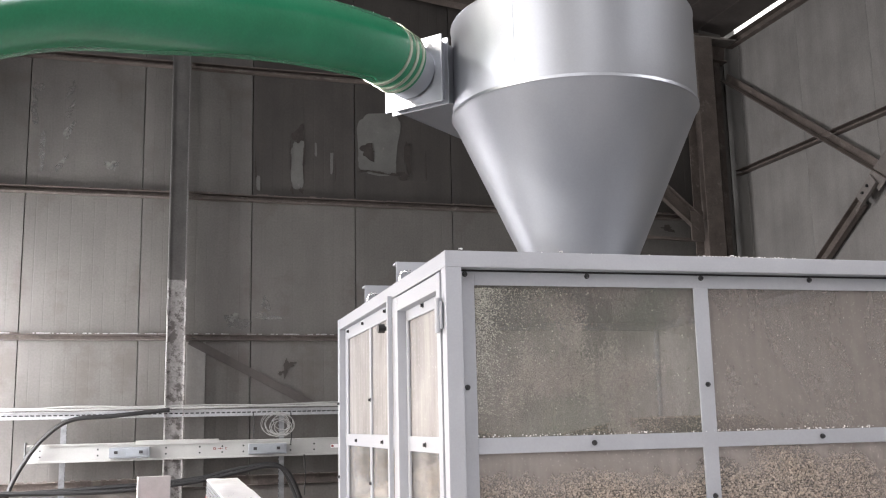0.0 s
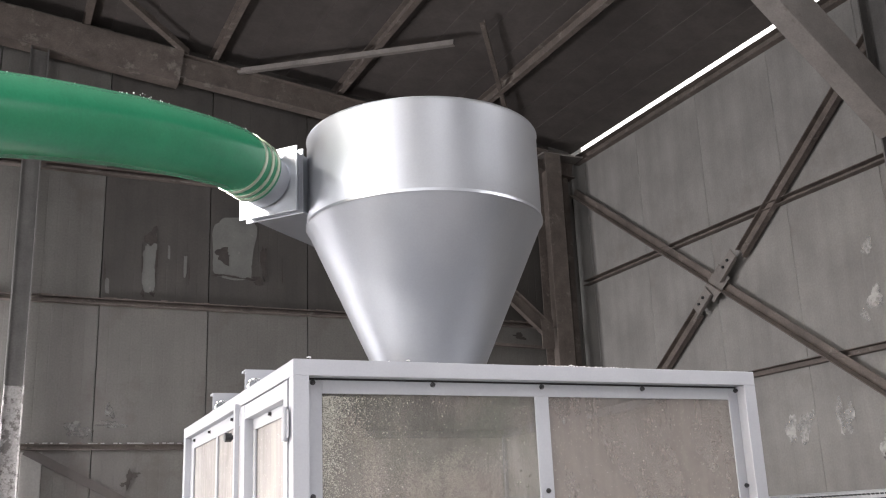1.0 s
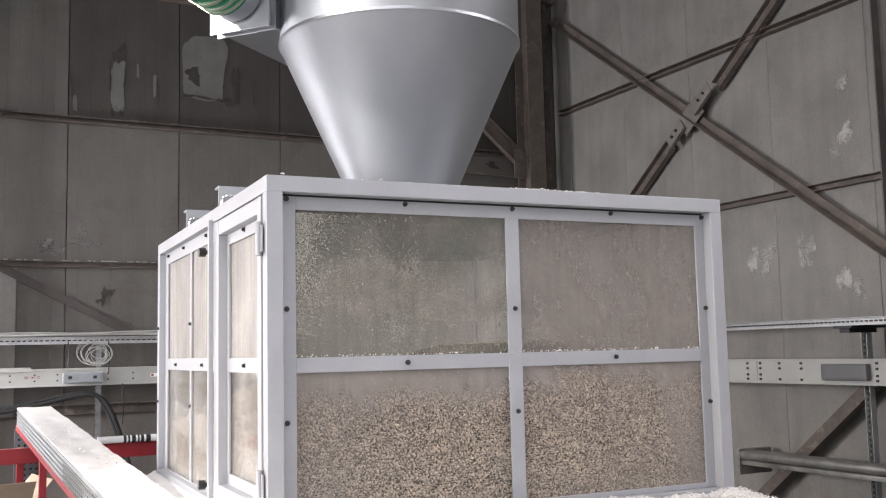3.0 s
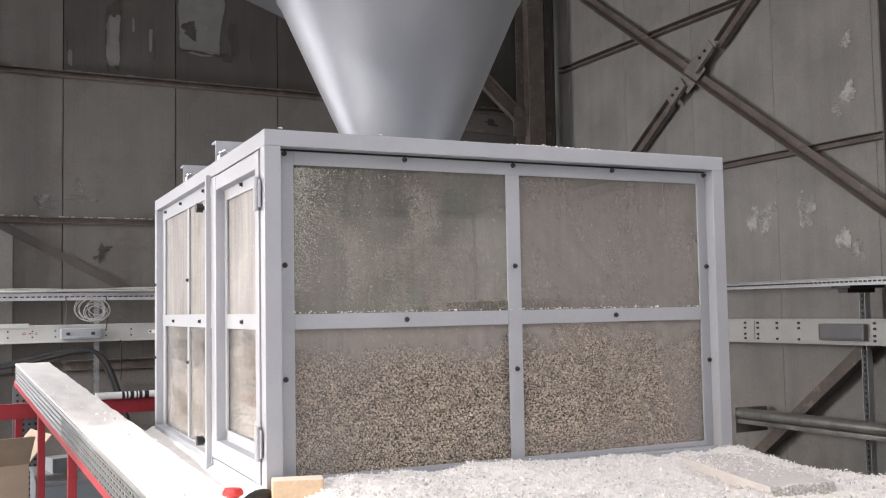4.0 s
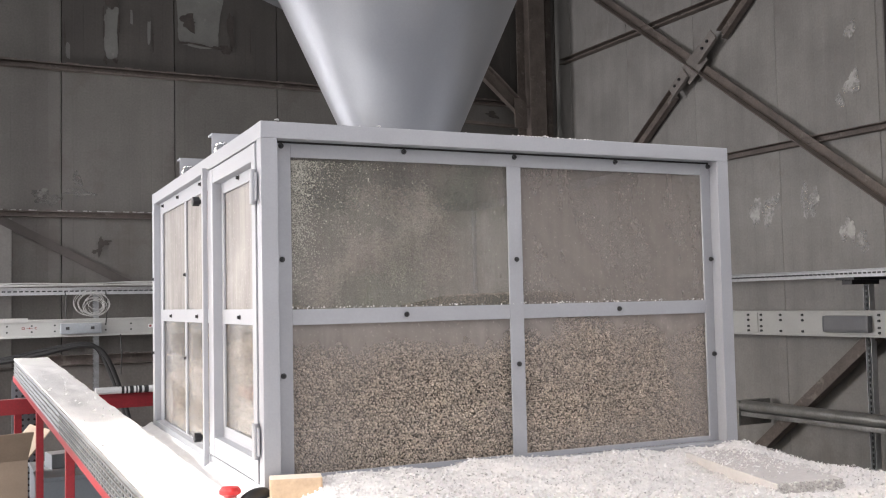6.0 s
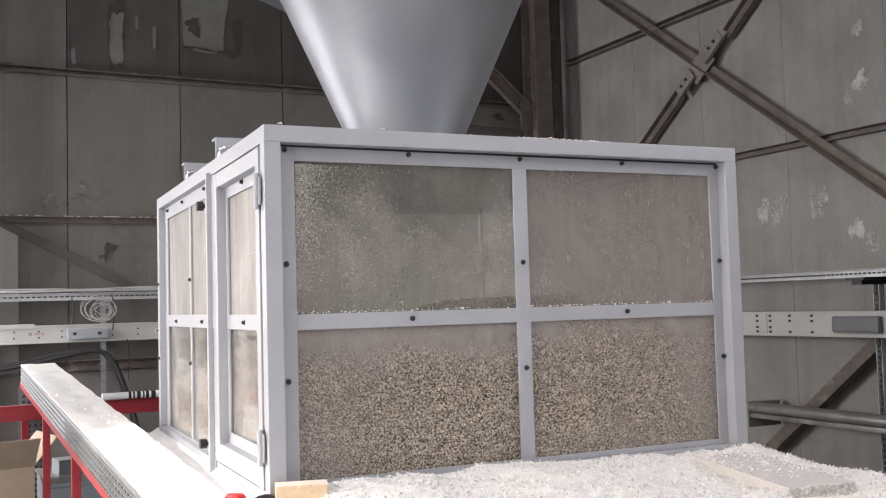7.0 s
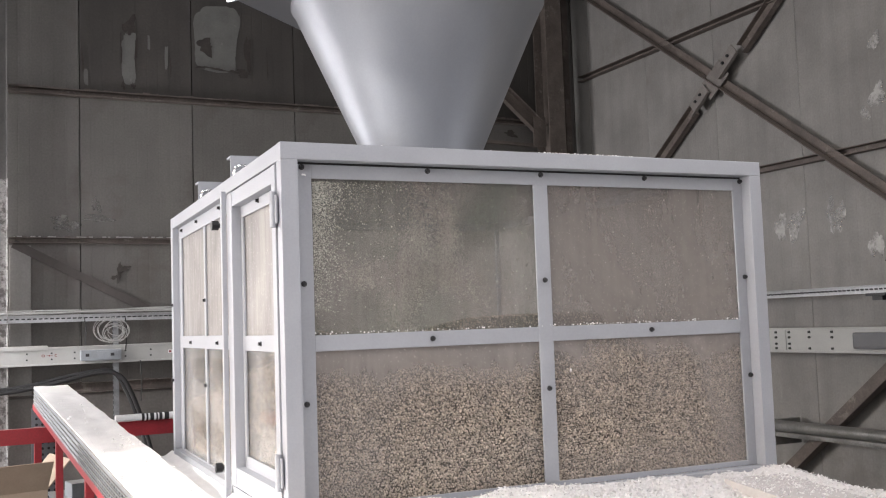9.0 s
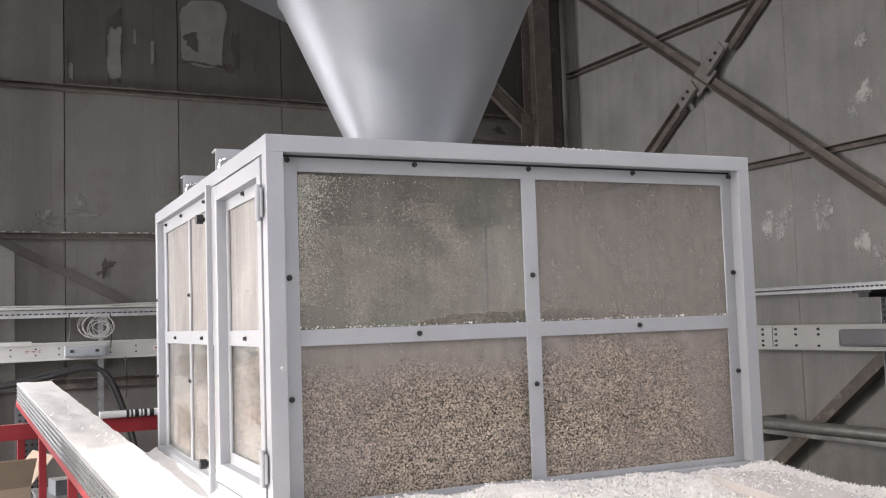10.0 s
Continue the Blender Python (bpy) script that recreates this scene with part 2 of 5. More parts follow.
M = dict(
    # lighter east sheet: some of that wall's brightness is put into the colour
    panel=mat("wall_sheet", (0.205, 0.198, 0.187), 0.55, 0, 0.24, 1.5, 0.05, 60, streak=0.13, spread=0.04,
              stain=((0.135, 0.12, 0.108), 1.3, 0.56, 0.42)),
    # north sheet: dirtier, and darkened further in place of weaker light
    panel_n=mat("wall_sheet_dirty_dim", (0.112, 0.106, 0.098), 0.65, 0, 0.34, 0.8, 0.1, 60, streak=0.12, spread=0.05,
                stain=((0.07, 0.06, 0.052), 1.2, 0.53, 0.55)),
    # bare upper sheet, its brown deepened to carry the dimness up there
    panel_old=mat("wall_sheet_bare_dim", (0.053, 0.048, 0.043), 0.7, 0, 0.3, 1.6, 0.2, 50, streak=0.2, spread=0.1),
    core=mat("wall_core", (0.3, 0.29, 0.27), 0.8),
    steel=mat("dusty_brown_steel", (0.115, 0.095, 0.083), 0.65, 0.05, 0.4, 6, 0.2, 70, dust=0.6, dust_color=(0.32, 0.29, 0.26),
              stain=((0.25, 0.225, 0.2), 7, 0.57, 0.5)),
    steel_light=mat("grey_primed_steel", (0.19, 0.174, 0.161), 0.6, 0.1, 0.3, 4, 0.2, 70, dust=0.5, stain=((0.1, 0.085, 0.075), 5, 0.6, 0.6)),
    column=mat("column_paint", (0.12, 0.115, 0.11), 0.6, 0.1, 0.3, 4, 0.2, 60, streak=0.3),
    peeled=mat("peeling_white_paint", (0.38, 0.37, 0.36), 0.8, 0, 0.4, 14, 0.4, 60, stain=((0.1, 0.09, 0.085), 16, 0.5, 0.85)),
    roof=mat("roof_sheet", (0.066, 0.057, 0.053), 0.7, 0, 0.3, 0.8, 0.15, 30, streak=0.2),
    floor=mat("concrete", (0.15, 0.143, 0.135), 0.8, 0, 0.3, 1.2, 0.3, 50, stain=((0.08, 0.075, 0.07), 2.5, 0.58, 0.5)),
    plinth=mat("dark_wall_foot", (0.15, 0.14, 0.13), 0.85, 0, 0.3, 2, 0.3, 50),
    cyclone=mat("silver_lacquer", (0.37, 0.385, 0.41), 0.4, 0.8, 0.06, 2.5, 0.03, 140, streak=0.06),
    frame=mat("grey_powder_coat", (0.325, 0.335, 0.36), 0.45, 0.0, 0.07, 5, 0.05, 160, stain=((0.52, 0.515, 0.5), 9, 0.66, 0.35)),
    galv=mat("galvanised", (0.5, 0.51, 0.52), 0.45, 0.6, 0.2, 18, 0.08, 120, dust=0.5),
    # zinc darkened in colour to offset the sun on the tray sides
    tray=mat("darkened_zinc", (0.27, 0.28, 0.29), 0.5, 0.7, 0.3, 16, 0.1, 120, dust=0.5),
    guard=mat("dull_zinc", (0.26, 0.258, 0.245), 0.36, 0.5, 0.4, 5, 0.1, 90, dust=0.3, dust_color=(0.3, 0.29, 0.27)),
    bus=mat("grey_enamel", (0.36, 0.365, 0.35), 0.45, 0.0, 0.1, 4, 0.05, 100, dust=0.5),
    bus_box=mat("tap_box", (0.11, 0.112, 0.118), 0.5, 0.0, 0.15, 6, 0.05, 100, dust=0.4),
    bus_box_pale=mat("tap_box_pale", (0.24, 0.26, 0.28), 0.5, 0.0, 0.15, 6, 0.05, 100, dust=0.4),
    black=mat("black_rubber", (0.014, 0.014, 0.015), 0.5, 0, 0.3, 10, 0.1),
    bolt=mat("bolt_black", (0.03, 0.03, 0.032), 0.4, 0.3, 0.2, 30, 0.05),
    chrome=mat("zinc_bright", (0.75, 0.75, 0.76), 0.25, 0.9, 0.1, 20, 0.02),
    red=mat("red_paint", (0.27, 0.014, 0.022), 0.4, 0, 0.25, 5, 0.08, 80, dust=0.3, dust_color=(0.5, 0.36, 0.35)),
    red_button=mat("red_button", (0.55, 0.03, 0.03), 0.35, 0, 0.1, 20, 0.02),
    card=mat("cardboard", (0.36, 0.28, 0.21), 0.85, 0, 0.12, 5, 0.15, 90),
    wood=mat("pine_timber", (0.5, 0.37, 0.25), 0.7, 0, 0.2, 9, 0.15, 110, dust=0.5, dust_color=(0.8, 0.77, 0.72)),
    ply=mat("plywood_dusty", (0.6, 0.5, 0.4), 0.8, 0, 0.15, 6, 0.2, 90, dust=0.6, dust_color=(0.78, 0.74, 0.7)),
    fluff=mat("white_shreds", (0.72, 0.7, 0.69), 0.9, 0, 0.12, 25, 0.7, 160),
    flake=mat("white_flakes", (0.76, 0.745, 0.735), 0.85, 0, 0.1, 60, 0.1, 200, island=0.12),
    flake_grey=mat("grey_flakes", (0.4, 0.4, 0.39), 0.8, 0, 0.3, 60, 0.1, 200),
    foam=mat("foam_slab", (0.5, 0.48, 0.475), 0.9, 0, 0.1, 14, 0.5, 120),
    foam_cut=mat("foam_slab_cut", (0.58, 0.57, 0.55), 0.95, 0, 0.45, 60, 1.0, 160),
    granule=mat("beige_granules", (0.7, 0.6, 0.515), 0.85, 0, 0.25, 45, 0.2, 180, island=0.42),
    # heap core, its dark brown standing in for the shade between grains
    grain_shade=mat("granule_gap_shade", (0.1, 0.085, 0.07), 0.95, 0, 0.4, 30, 0.4, 120),
    granule_pale=mat("pale_granules", (0.45, 0.445, 0.395), 0.85, 0, 0.25, 45, 0.2, 180),
    blown=mat("blown_granules", (0.74, 0.68, 0.66), 0.9, 0, 0.15, 45, 0.1, 180, island=0.2),
    dust_bed=mat("white_dust_layer", (0.86, 0.84, 0.82), 0.95, 0, 0.06, 12, 0.5, 120, stain=((0.6, 0.55, 0.5), 22, 0.68, 0.5)),
    hose=mat("green_hose", (0.02, 0.165, 0.082), 0.2, 0, 0.15, 3, 0.02, 120, dust=0.2, dust_color=(0.2, 0.34, 0.25)),
    clamp=mat("clamp_band", (0.42, 0.45, 0.36), 0.35, 0.7, 0.1, 10, 0.03),
    cable=mat("pale_cable", (0.36, 0.36, 0.35), 0.5, 0, 0.1, 10, 0.05),
    film=mat("torn_white_film", (0.115, 0.115, 0.108), 0.7, 0, 0.2, 6, 0.25, 60, stain=((0.3, 0.28, 0.26), 5, 0.6, 0.6)),
    chalk=worn_mat("pale_scar", (0.38, 0.375, 0.36), 7, 0.38, 0.60),
    chalk_n=worn_mat("faint_scar", (0.185, 0.181, 0.173), 9, 0.38, 0.62),
    scar=mat("dark_tear", (0.04, 0.034, 0.03), 0.9, 0, 0.4, 12, 0.5, 60),
    grey_box=mat("slate_sheet", (0.17, 0.19, 0.21), 0.5, 0, 0.15, 4, 0.05, 80, dust=0.3),
    label=mat("white_label", (0.8, 0.8, 0.8), 0.6, 0, 0.05, 8, 0.02),
    label_red=mat("label_red_mark", (0.2, 0.045, 0.045), 0.6, 0, 0.1, 8, 0.02),
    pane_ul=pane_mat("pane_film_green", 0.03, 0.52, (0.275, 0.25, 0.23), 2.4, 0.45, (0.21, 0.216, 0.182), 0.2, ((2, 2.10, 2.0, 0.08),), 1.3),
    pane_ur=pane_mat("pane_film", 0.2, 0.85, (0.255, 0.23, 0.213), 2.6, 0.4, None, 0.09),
    pane_low=pane_mat("pane_film_thin", 0.0, 0.34, (0.32, 0.295, 0.28), 3.0, 0.3, None, 0.15, ((2, 1.54, 1.72, 0.42), (0, 0.50, 0.08, 0.25))),
    pane_low_r=pane_mat("pane_film_thin_side", 0.0, 0.34, (0.34, 0.31, 0.295), 3.0, 0.3, None, 0.15, ((2, 1.60, 1.72, 0.45), (0, 1.36, 1.62, 0.2))),
    # side films tinted paler, with the sunlit look of that side painted in
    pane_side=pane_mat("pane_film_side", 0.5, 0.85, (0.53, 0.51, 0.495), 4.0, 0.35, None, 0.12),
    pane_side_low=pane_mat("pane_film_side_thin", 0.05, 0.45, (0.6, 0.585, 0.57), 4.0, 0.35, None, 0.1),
)

# ---------------------------------------------------------------- mesh helpers


def add_box(bm, x0, x1, y0, y1, z0, z1, bevel=0.0, m=None):
    r = bmesh.ops.create_cube(bm, size=1.0)
    mm = Matrix.LocRotScale(((x0 + x1) / 2, (y0 + y1) / 2, (z0 + z1) / 2), None, (x1 - x0, y1 - y0, z1 - z0))
    bmesh.ops.transform(bm, matrix=mm, verts=r["verts"])
    vs = r["verts"]
    if bevel:
        es = list({e for v in vs for e in v.link_edges})
        g = bmesh.ops.bevel(bm, geom=es, offset=bevel, segments=2, affect="EDGES", profile=0.7)
        vs = list({v for f in g["faces"] for v in f.verts} | {v for v in vs if v.is_valid})
    if m is not None:
        bmesh.ops.transform(bm, matrix=m, verts=vs)
    return vs


def along(a, b, roll=0.0):
    """A frame at a whose x axis points to b."""
    a, b = Vector(a), Vector(b)
    d = (b - a).normalized()
    up = Vector((0, 0, 1)) if abs(d.z) < 0.95 else Vector((0, 1, 0))
    y = up.cross(d).normalized()
    z = d.cross(y)
    m = Matrix((d, y, z)).transposed().to_4x4()
    m.translation = a
    return m @ Matrix.Rotation(radians(roll), 4, "X"), (b - a).length


def add_bar(bm, a, b, w, h, bevel=0.0, roll=0.0):
    m, n = along(a, b, roll)
    return add_box(bm, 0, n, -w / 2, w / 2, -h / 2, h / 2, bevel, m)


def add_angle(bm, a, b, w, h, t=0.008, roll=0.0):
    """An L section from a to b."""
    m, n = along(a, b, roll)
    add_box(bm, 0, n, -w / 2, w / 2, -h / 2, -h / 2 + t, 0, m)
    add_box(bm, 0, n, -w / 2, -w / 2 + t, -h / 2 + t, h / 2, 0, m)


def add_channel(bm, a, b, w, h, t=0.008, roll=0.0):
    """A C section from a to b: web on one side, two flanges."""
    m, n = along(a, b, roll)
    add_box(bm, 0, n, -w / 2, -w / 2 + t, -h / 2, h / 2, 0, m)
    add_box(bm, 0, n, -w / 2 + t, w / 2, -h / 2, -h / 2 + t, 0, m)
    add_box(bm, 0, n, -w / 2 + t, w / 2, h / 2 - t, h / 2, 0, m)


def add_ibeam(bm, a, b, w, h, t=0.012, roll=0.0):
    m, n = along(a, b, roll)
    add_box(bm, 0, n, -t / 2, t / 2, -h / 2 + t, h / 2 - t, 0, m)
    add_box(bm, 0, n, -w / 2, w / 2, -h / 2, -h / 2 + t, 0, m)
    add_box(bm, 0, n, -w / 2, w / 2, h / 2 - t, h / 2, 0, m)


def add_cyl(bm, a, b, r0, r1=None, seg=16, caps=True):
    r1 = r0 if r1 is None else r1
    m, n = along(a, b)
    g = bmesh.ops.create_cone(bm, cap_ends=caps, segments=seg, radius1=r0, radius2=r1, depth=n)
    bmesh.ops.transform(bm, matrix=m @ Matrix.Rotation(radians(90), 4, "Y") @ Matrix.Translation((0, 0, n / 2)), verts=g["verts"])
    return g["verts"]


def spin_profile(bm, prof, centre, seg=64):
    """Turn a list of (radius, z) round the vertical through centre."""
    rings = []
    for r, z in prof:
        rings.append([bm.verts.new((centre[0] + r * math.cos(2 * math.pi * i / seg), centre[1] + r * math.sin(2 * math.pi * i / seg), z))
                      for i in range(seg)])
    for a, b in zip(rings, rings[1:]):
        for i in range(seg):
            j = (i + 1) % seg
            bm.faces.new((a[i], a[j], b[j], b[i]))
    return rings


def catmull(pts, steps):
    P = [Vector(p) for p in pts]
    P = [2 * P[0] - P[1]] + P + [2 * P[-1] - P[-2]]
    out = []
    for i in range(1, len(P) - 2):
        for s in range(steps):
            t = s / steps
            a, b, c, d = P[i - 1:i + 3]
            out.append(0.5 * (2 * b + (c - a) * t + (2 * a - 5 * b + 4 * c - d) * t * t + (3 * b - a - 3 * c + d) * t ** 3))
    out.append(P[-2])
    return out


def add_tube(bm, path, r, seg=12, ripple=0.0):
    rings, up = [], Vector((0, 0, 1))
    for i, p in enumerate(path):
        d = (path[min(i + 1, len(path) - 1)] - path[max(i - 1, 0)]).normalized()
        s = d.cross(up)
        s = s.normalized() if s.length > 0.05 else Vector((1, 0, 0))
        u = s.cross(d)
        rr = r + (ripple if i % 2 else 0)
        rings.append([bm.verts.new(p + rr * (math.cos(2 * math.pi * k / seg) * s + math.sin(2 * math.pi * k / seg) * u)) for k in range(seg)])
    for a, b in zip(rings, rings[1:]):
        for k in range(seg):
            j = (k + 1) % seg
            bm.faces.new((a[k], a[j], b[j], b[k]))
    bm.faces.new(rings[0])
    bm.faces.new(list(reversed(rings[-1])))


def finish(name, bm, material, smooth=False):
    bmesh.ops.recalc_face_normals(bm, faces=bm.faces[:])
    me = bpy.data.meshes.new(name)
    bm.to_mesh(me)
    bm.free()
    me.materials.append(material)
    if smooth:
        me.shade_smooth()
        me.set_sharp_from_angle(angle=radians(35))
    return me


def part(name, bm, material, parent=None, label="", smooth=False):
    ob = new(name, finish(name, bm, material, smooth))
    ob.parent = parent
    if label:
        tagged(ob, label)
    return ob


def thing(name, label, category, at=None, group="", kind=""):
    ob = new(name)
    ob.empty_display_size = 0.1
    if at is not None:
        ob.matrix_world = at
    return tagged(ob, label, category, group, kind)


def solo(name, bm, material, label, category, group="", kind="", smooth=False):
    return tagged(part(name, bm, material, None, "", smooth), label, category, group, kind)


def box_part(name, parent, material, x0, x1, y0, y1, z0, z1, bevel=0.0, label=""):
    bm = bmesh.new()
    add_box(bm, x0, x1, y0, y1, z0, z1, bevel)
    return part(name, bm, material, parent, label)


def shared(name, mesh, parent, m):
    ob = new(name, mesh)
    ob.parent = parent
    ob.matrix_basis = m
    return ob


def blob(bm, cx, cz, w, h, seed, y, axis="y", depth=0.004, n=22, rough=0.35, square=1.0, lean=0.0):
    """An irregular flat patch, with thickness, on a wall."""
    rnd = random.Random(seed)
    pts = []
    k1, k2, k3 = rnd.uniform(0, 6), rnd.uniform(0, 6), rnd.uniform(0, 6)
    for i in range(n):
        a = 2 * math.pi * i / n
        q = 1 + rough * (0.5 * math.sin(2 * a + k1) + 0.35 * math.sin(3 * a + k2) + 0.3 * math.sin(5 * a + k3) + rnd.uniform(-0.3, 0.3))
        ca, sa = math.cos(a), math.sin(a)
        pts.append((cx + w / 2 * q * math.copysign(abs(ca) ** square, ca), cz + h / 2 * q * math.copysign(abs(sa) ** square, sa)))
    pts = [(p + lean * (q - cz), q) for p, q in pts]
    front = [bm.verts.new((p, y - depth, q) if axis == "y" else (y - depth, p, q)) for p, q in pts]
    back = [bm.verts.new((p, y, q) if axis == "y" else (y, p, q)) for p, q in pts]
    bm.faces.new(front)
    bm.faces.new(list(reversed(back)))
    for i in range(n):
        j = (i + 1) % n
        bm.faces.new((front[i], back[i], back[j], front[j]))

# ---------------------------------------------------------------- the hall: floor, walls, roof, steel frame
bm = bmesh.new()
add_box(bm, HALL_L - 0.3, HALL_R + 0.3, HALL_F - 0.3, HALL_B + 0.3, -0.2, 0)
solo("floor", bm, M["floor"], "grey concrete hall floor with stains", "floor", kind="structure")

bm = bmesh.new()
add_box(bm, -60, 60, -60, 60, -0.5, -0.21)
solo("ground", bm, M["floor"], "grey concrete yard round the hall", "ground", kind="structure")


def wall_box(name, label, boxes):
    bm = bmesh.new()
    for b in boxes:
        add_box(bm, *b)
    return solo(name, bm, M["core"], label, "wall", kind="structure")


TOP = 7.75
wall_north = wall_box("wall_north", "grey sheet-metal sandwich panel wall, dusty and stained",
                      [(HALL_L - 0.2, HALL_R + 0.2, HALL_B + 0.04, HALL_B + 0.2, 0, TOP)])
wall_east = wall_box("wall_east", "grey sheet-metal sandwich panel wall with pale scars",
                     [(HALL_R + 0.04, HALL_R + 0.16, -2, HALL_B + 0.04, 0, 5.725), (HALL_R + 0.04, HALL_R + 0.16, HALL_F, -9, 0, 5.725),
                      (HALL_R + 0.04, HALL_R + 0.16, -9, -2, 0, 4.3), (HALL_R + 0.04, HALL_R + 0.16, -9, -2, 5.5, 5.725)])
DOOR = (-3.5, 1.3, 2.75)
SIDE = (4.2, 5.9, 3.1)
CLER = (-2.7, 1.2, 4.0, 5.2)
wall_west = wall_box("wall_west", "grey sheet-metal hall wall with two open doors and a clerestory", [
    (HALL_L - 0.2, HALL_L, HALL_F, DOOR[0], 0, TOP), (HALL_L - 0.2, HALL_L, DOOR[1], SIDE[0], 0, TOP), (HALL_L - 0.2, HALL_L, SIDE[1], HALL_B + 0.04, 0, TOP),
    (HALL_L - 0.2, HALL_L, SIDE[0], SIDE[1], SIDE[2], TOP),
    (HALL_L - 0.2, HALL_L, DOOR[0], DOOR[1], DOOR[2], CLER[2]), (HALL_L - 0.2, HALL_L, DOOR[0], DOOR[1], CLER[3], TOP),
    (HALL_L - 0.2, HALL_L, DOOR[0], CLER[0], CLER[2], CLER[3]), (HALL_L - 0.2, HALL_L, CLER[1], DOOR[1], CLER[2], CLER[3])])
wall_south = wall_box("wall_south", "grey sheet-metal hall wall with an open gate", [
    (HALL_L - 0.2, -3.1, HALL_F - 0.2, HALL_F, 0, TOP), (1.1, HALL_R + 0.2, HALL_F - 0.2, HALL_F, 0, TOP), (-3.1, 1.1, HALL_F - 0.2, HALL_F, 4.9, TOP)])

bm = bmesh.new()
x0, x1 = HALL_L - 0.3, HALL_R + 0.05
n = 26
for i in range(n):          # ribbed sheet deck, falling to the east eave
    a, b = x0 + (x1 - x0) * i / n, x0 + (x1 - x0) * (i + 1) / n
    for dx0, dx1, dz in ((0, 0.8, 0), (0.8, 1, 0.006)):
        p, q = a + (b - a) * dx0, a + (b - a) * dx1
        lit = -1.95 < (p + q) / 2 < -0.45        # the rooflight's opening
        for y0, y1 in (((HALL_F - 0.3, -5.5), (-0.3, HALL_B + 0.3)) if lit else ((HALL_F - 0.3, HALL_B + 0.3),)):
            vs = [bm.verts.new(v) for v in ((p, y0, roof_z(p) + dz), (q, y0, roof_z(q) + dz), (q, y1, roof_z(q) + dz), (p, y1, roof_z(p) + dz))]
            bm.faces.new(vs)
g = bmesh.ops.extrude_face_region(bm, geom=bm.faces[:])
bmesh.ops.translate(bm, vec=(0, 0, 0.08), verts=[v for v in g["geom"] if isinstance(v, bmesh.types.BMVert)])
solo("ceiling", bm, M["roof"], "dark dusty ribbed metal roof sheet", "ceiling", kind="structure")

# bright hazy sky beyond the gap under the east eave
bm = bmesh.new()
add_box(bm, 9.0, 9.02, -20, 16, 6.5, 12)
skym = bpy.data.materials.new("bright_sky")
skym.use_nodes = True
nb = skym.node_tree.nodes
nb.remove(nb["Principled BSDF"])
em = nb.new("ShaderNodeEmission")
em.inputs[0].default_value, em.inputs[1].default_value = (1.0, 0.97, 0.94, 1), 2.6
skym.node_tree.links.new(em.outputs[0], nb["Material Output"].inputs[0])
solo("backdrop", bm, skym, "bright hazy white sky outside the hall", "sky", kind="structure")

# purlins under the deck
for i, x in enumerate((-2.6, -1.35, -0.05, 1.18, 2.5, 3.92)):
    bm = bmesh.new()
    z = roof_z(x) - 0.07
    add_channel(bm, (x, HALL_F, z), (x, HALL_B, z), 0.06, 0.13, 0.008)
    solo("purlin", bm, M["steel"], "brown dusty steel roof purlin", "beam", "roof purlins", "structure")

# rafters of the frames
for y in (6.02, 1.59, -2.5, -6.8, -11.2):
    bm = bmesh.new()
    add_ibeam(bm, (HALL_L, y, roof_z(HALL_L) - 0.30), (HALL_R - 0.1, y, roof_z(HALL_R - 0.1) - 0.30), 0.14, 0.26)
    rafter = solo("rafter", bm, M["steel"], "dusty brown steel roof rafter", "beam", "roof rafters", "structure")
    if y > 5:
        bm = bmesh.new()
        add_box(bm, -2.4, 0.85, y - 0.09, y + 0.09, -0.17, 0.17, 0, pose(0, 0, 6.145, 0, 6.56, 0))
        part("haunch", bm, M["steel"], rafter)

# roof bracing and hangers
for a, b, w, key, lab in (
        ((1.42, 6.0, 6.12), (3.06, 4.4, 5.96), 0.05, "steel_light", "pale dusty diagonal roof brace"),
        ((3.15, 4.0, 6.00), (4.36, 5.7, 5.86), 0.045, "steel", "dark diagonal roof brace"),
        ((0.0, 5.1, 6.36), (0.9, 6.0, 6.24), 0.06, "steel", "dark diagonal roof brace"),
        ((-1.2, 5.9, 6.44), (-2.8, 4.4, 6.64), 0.05, "steel", "dark diagonal roof brace")):
    bm = bmesh.new()
    add_angle(bm, a, b, w, w, 0.007)
    solo("roof_brace", bm, M[key], lab, "brace", "roof braces", "structure")

# knee brace of the nearer frame on the east wall
bm = bmesh.new()
add_bar(bm, (3.80, 1.59, 5.57), (5.25, 1.59, 4.333), 0.18, 0.28, 0.01)
solo("knee_brace", bm, M["steel_light"], "pale grey steel knee brace with worn paint", "brace", kind="structure")

# dark strip along the foot of the north wall
bm = bmesh.new()
add_box(bm, HALL_L, 4.95, HALL_B - 0.04, HALL_B - 0.012, 0, 1.075)
solo("baseboard", bm, M["plinth"], "dark grey strip along the wall foot", "plinth", kind="structure")

# girts on the north wall, with a thin ledge of debris
for z, h in ((1.13, 0.09), (2.40, 0.05), (3.70, 0.055), (4.95, 0.055)):
    for xa, xb in ((HALL_L, -0.52), (-0.36, 5.0)):
        bm = bmesh.new()
        add_channel(bm, (xa, HALL_B - 0.045, z), (xb, HALL_B - 0.045, z), 0.08, h, 0.006, 180)
        rnd = random.Random(int(z * 100))
        for k in range(60 if z < 4 else 20):
            x = rnd.uniform(xa, xb)
            s = rnd.uniform(0.008, 0.022)
            add_box(bm, x, x + s * rnd.uniform(1, 4), HALL_B - 0.08, HALL_B - 0.08 + s, z + h / 2, z + h / 2 + s * 0.6)
        solo("girt", bm, M["steel"], "brown steel wall rail with dust and debris on it", "rail", "wall rails", "structure")

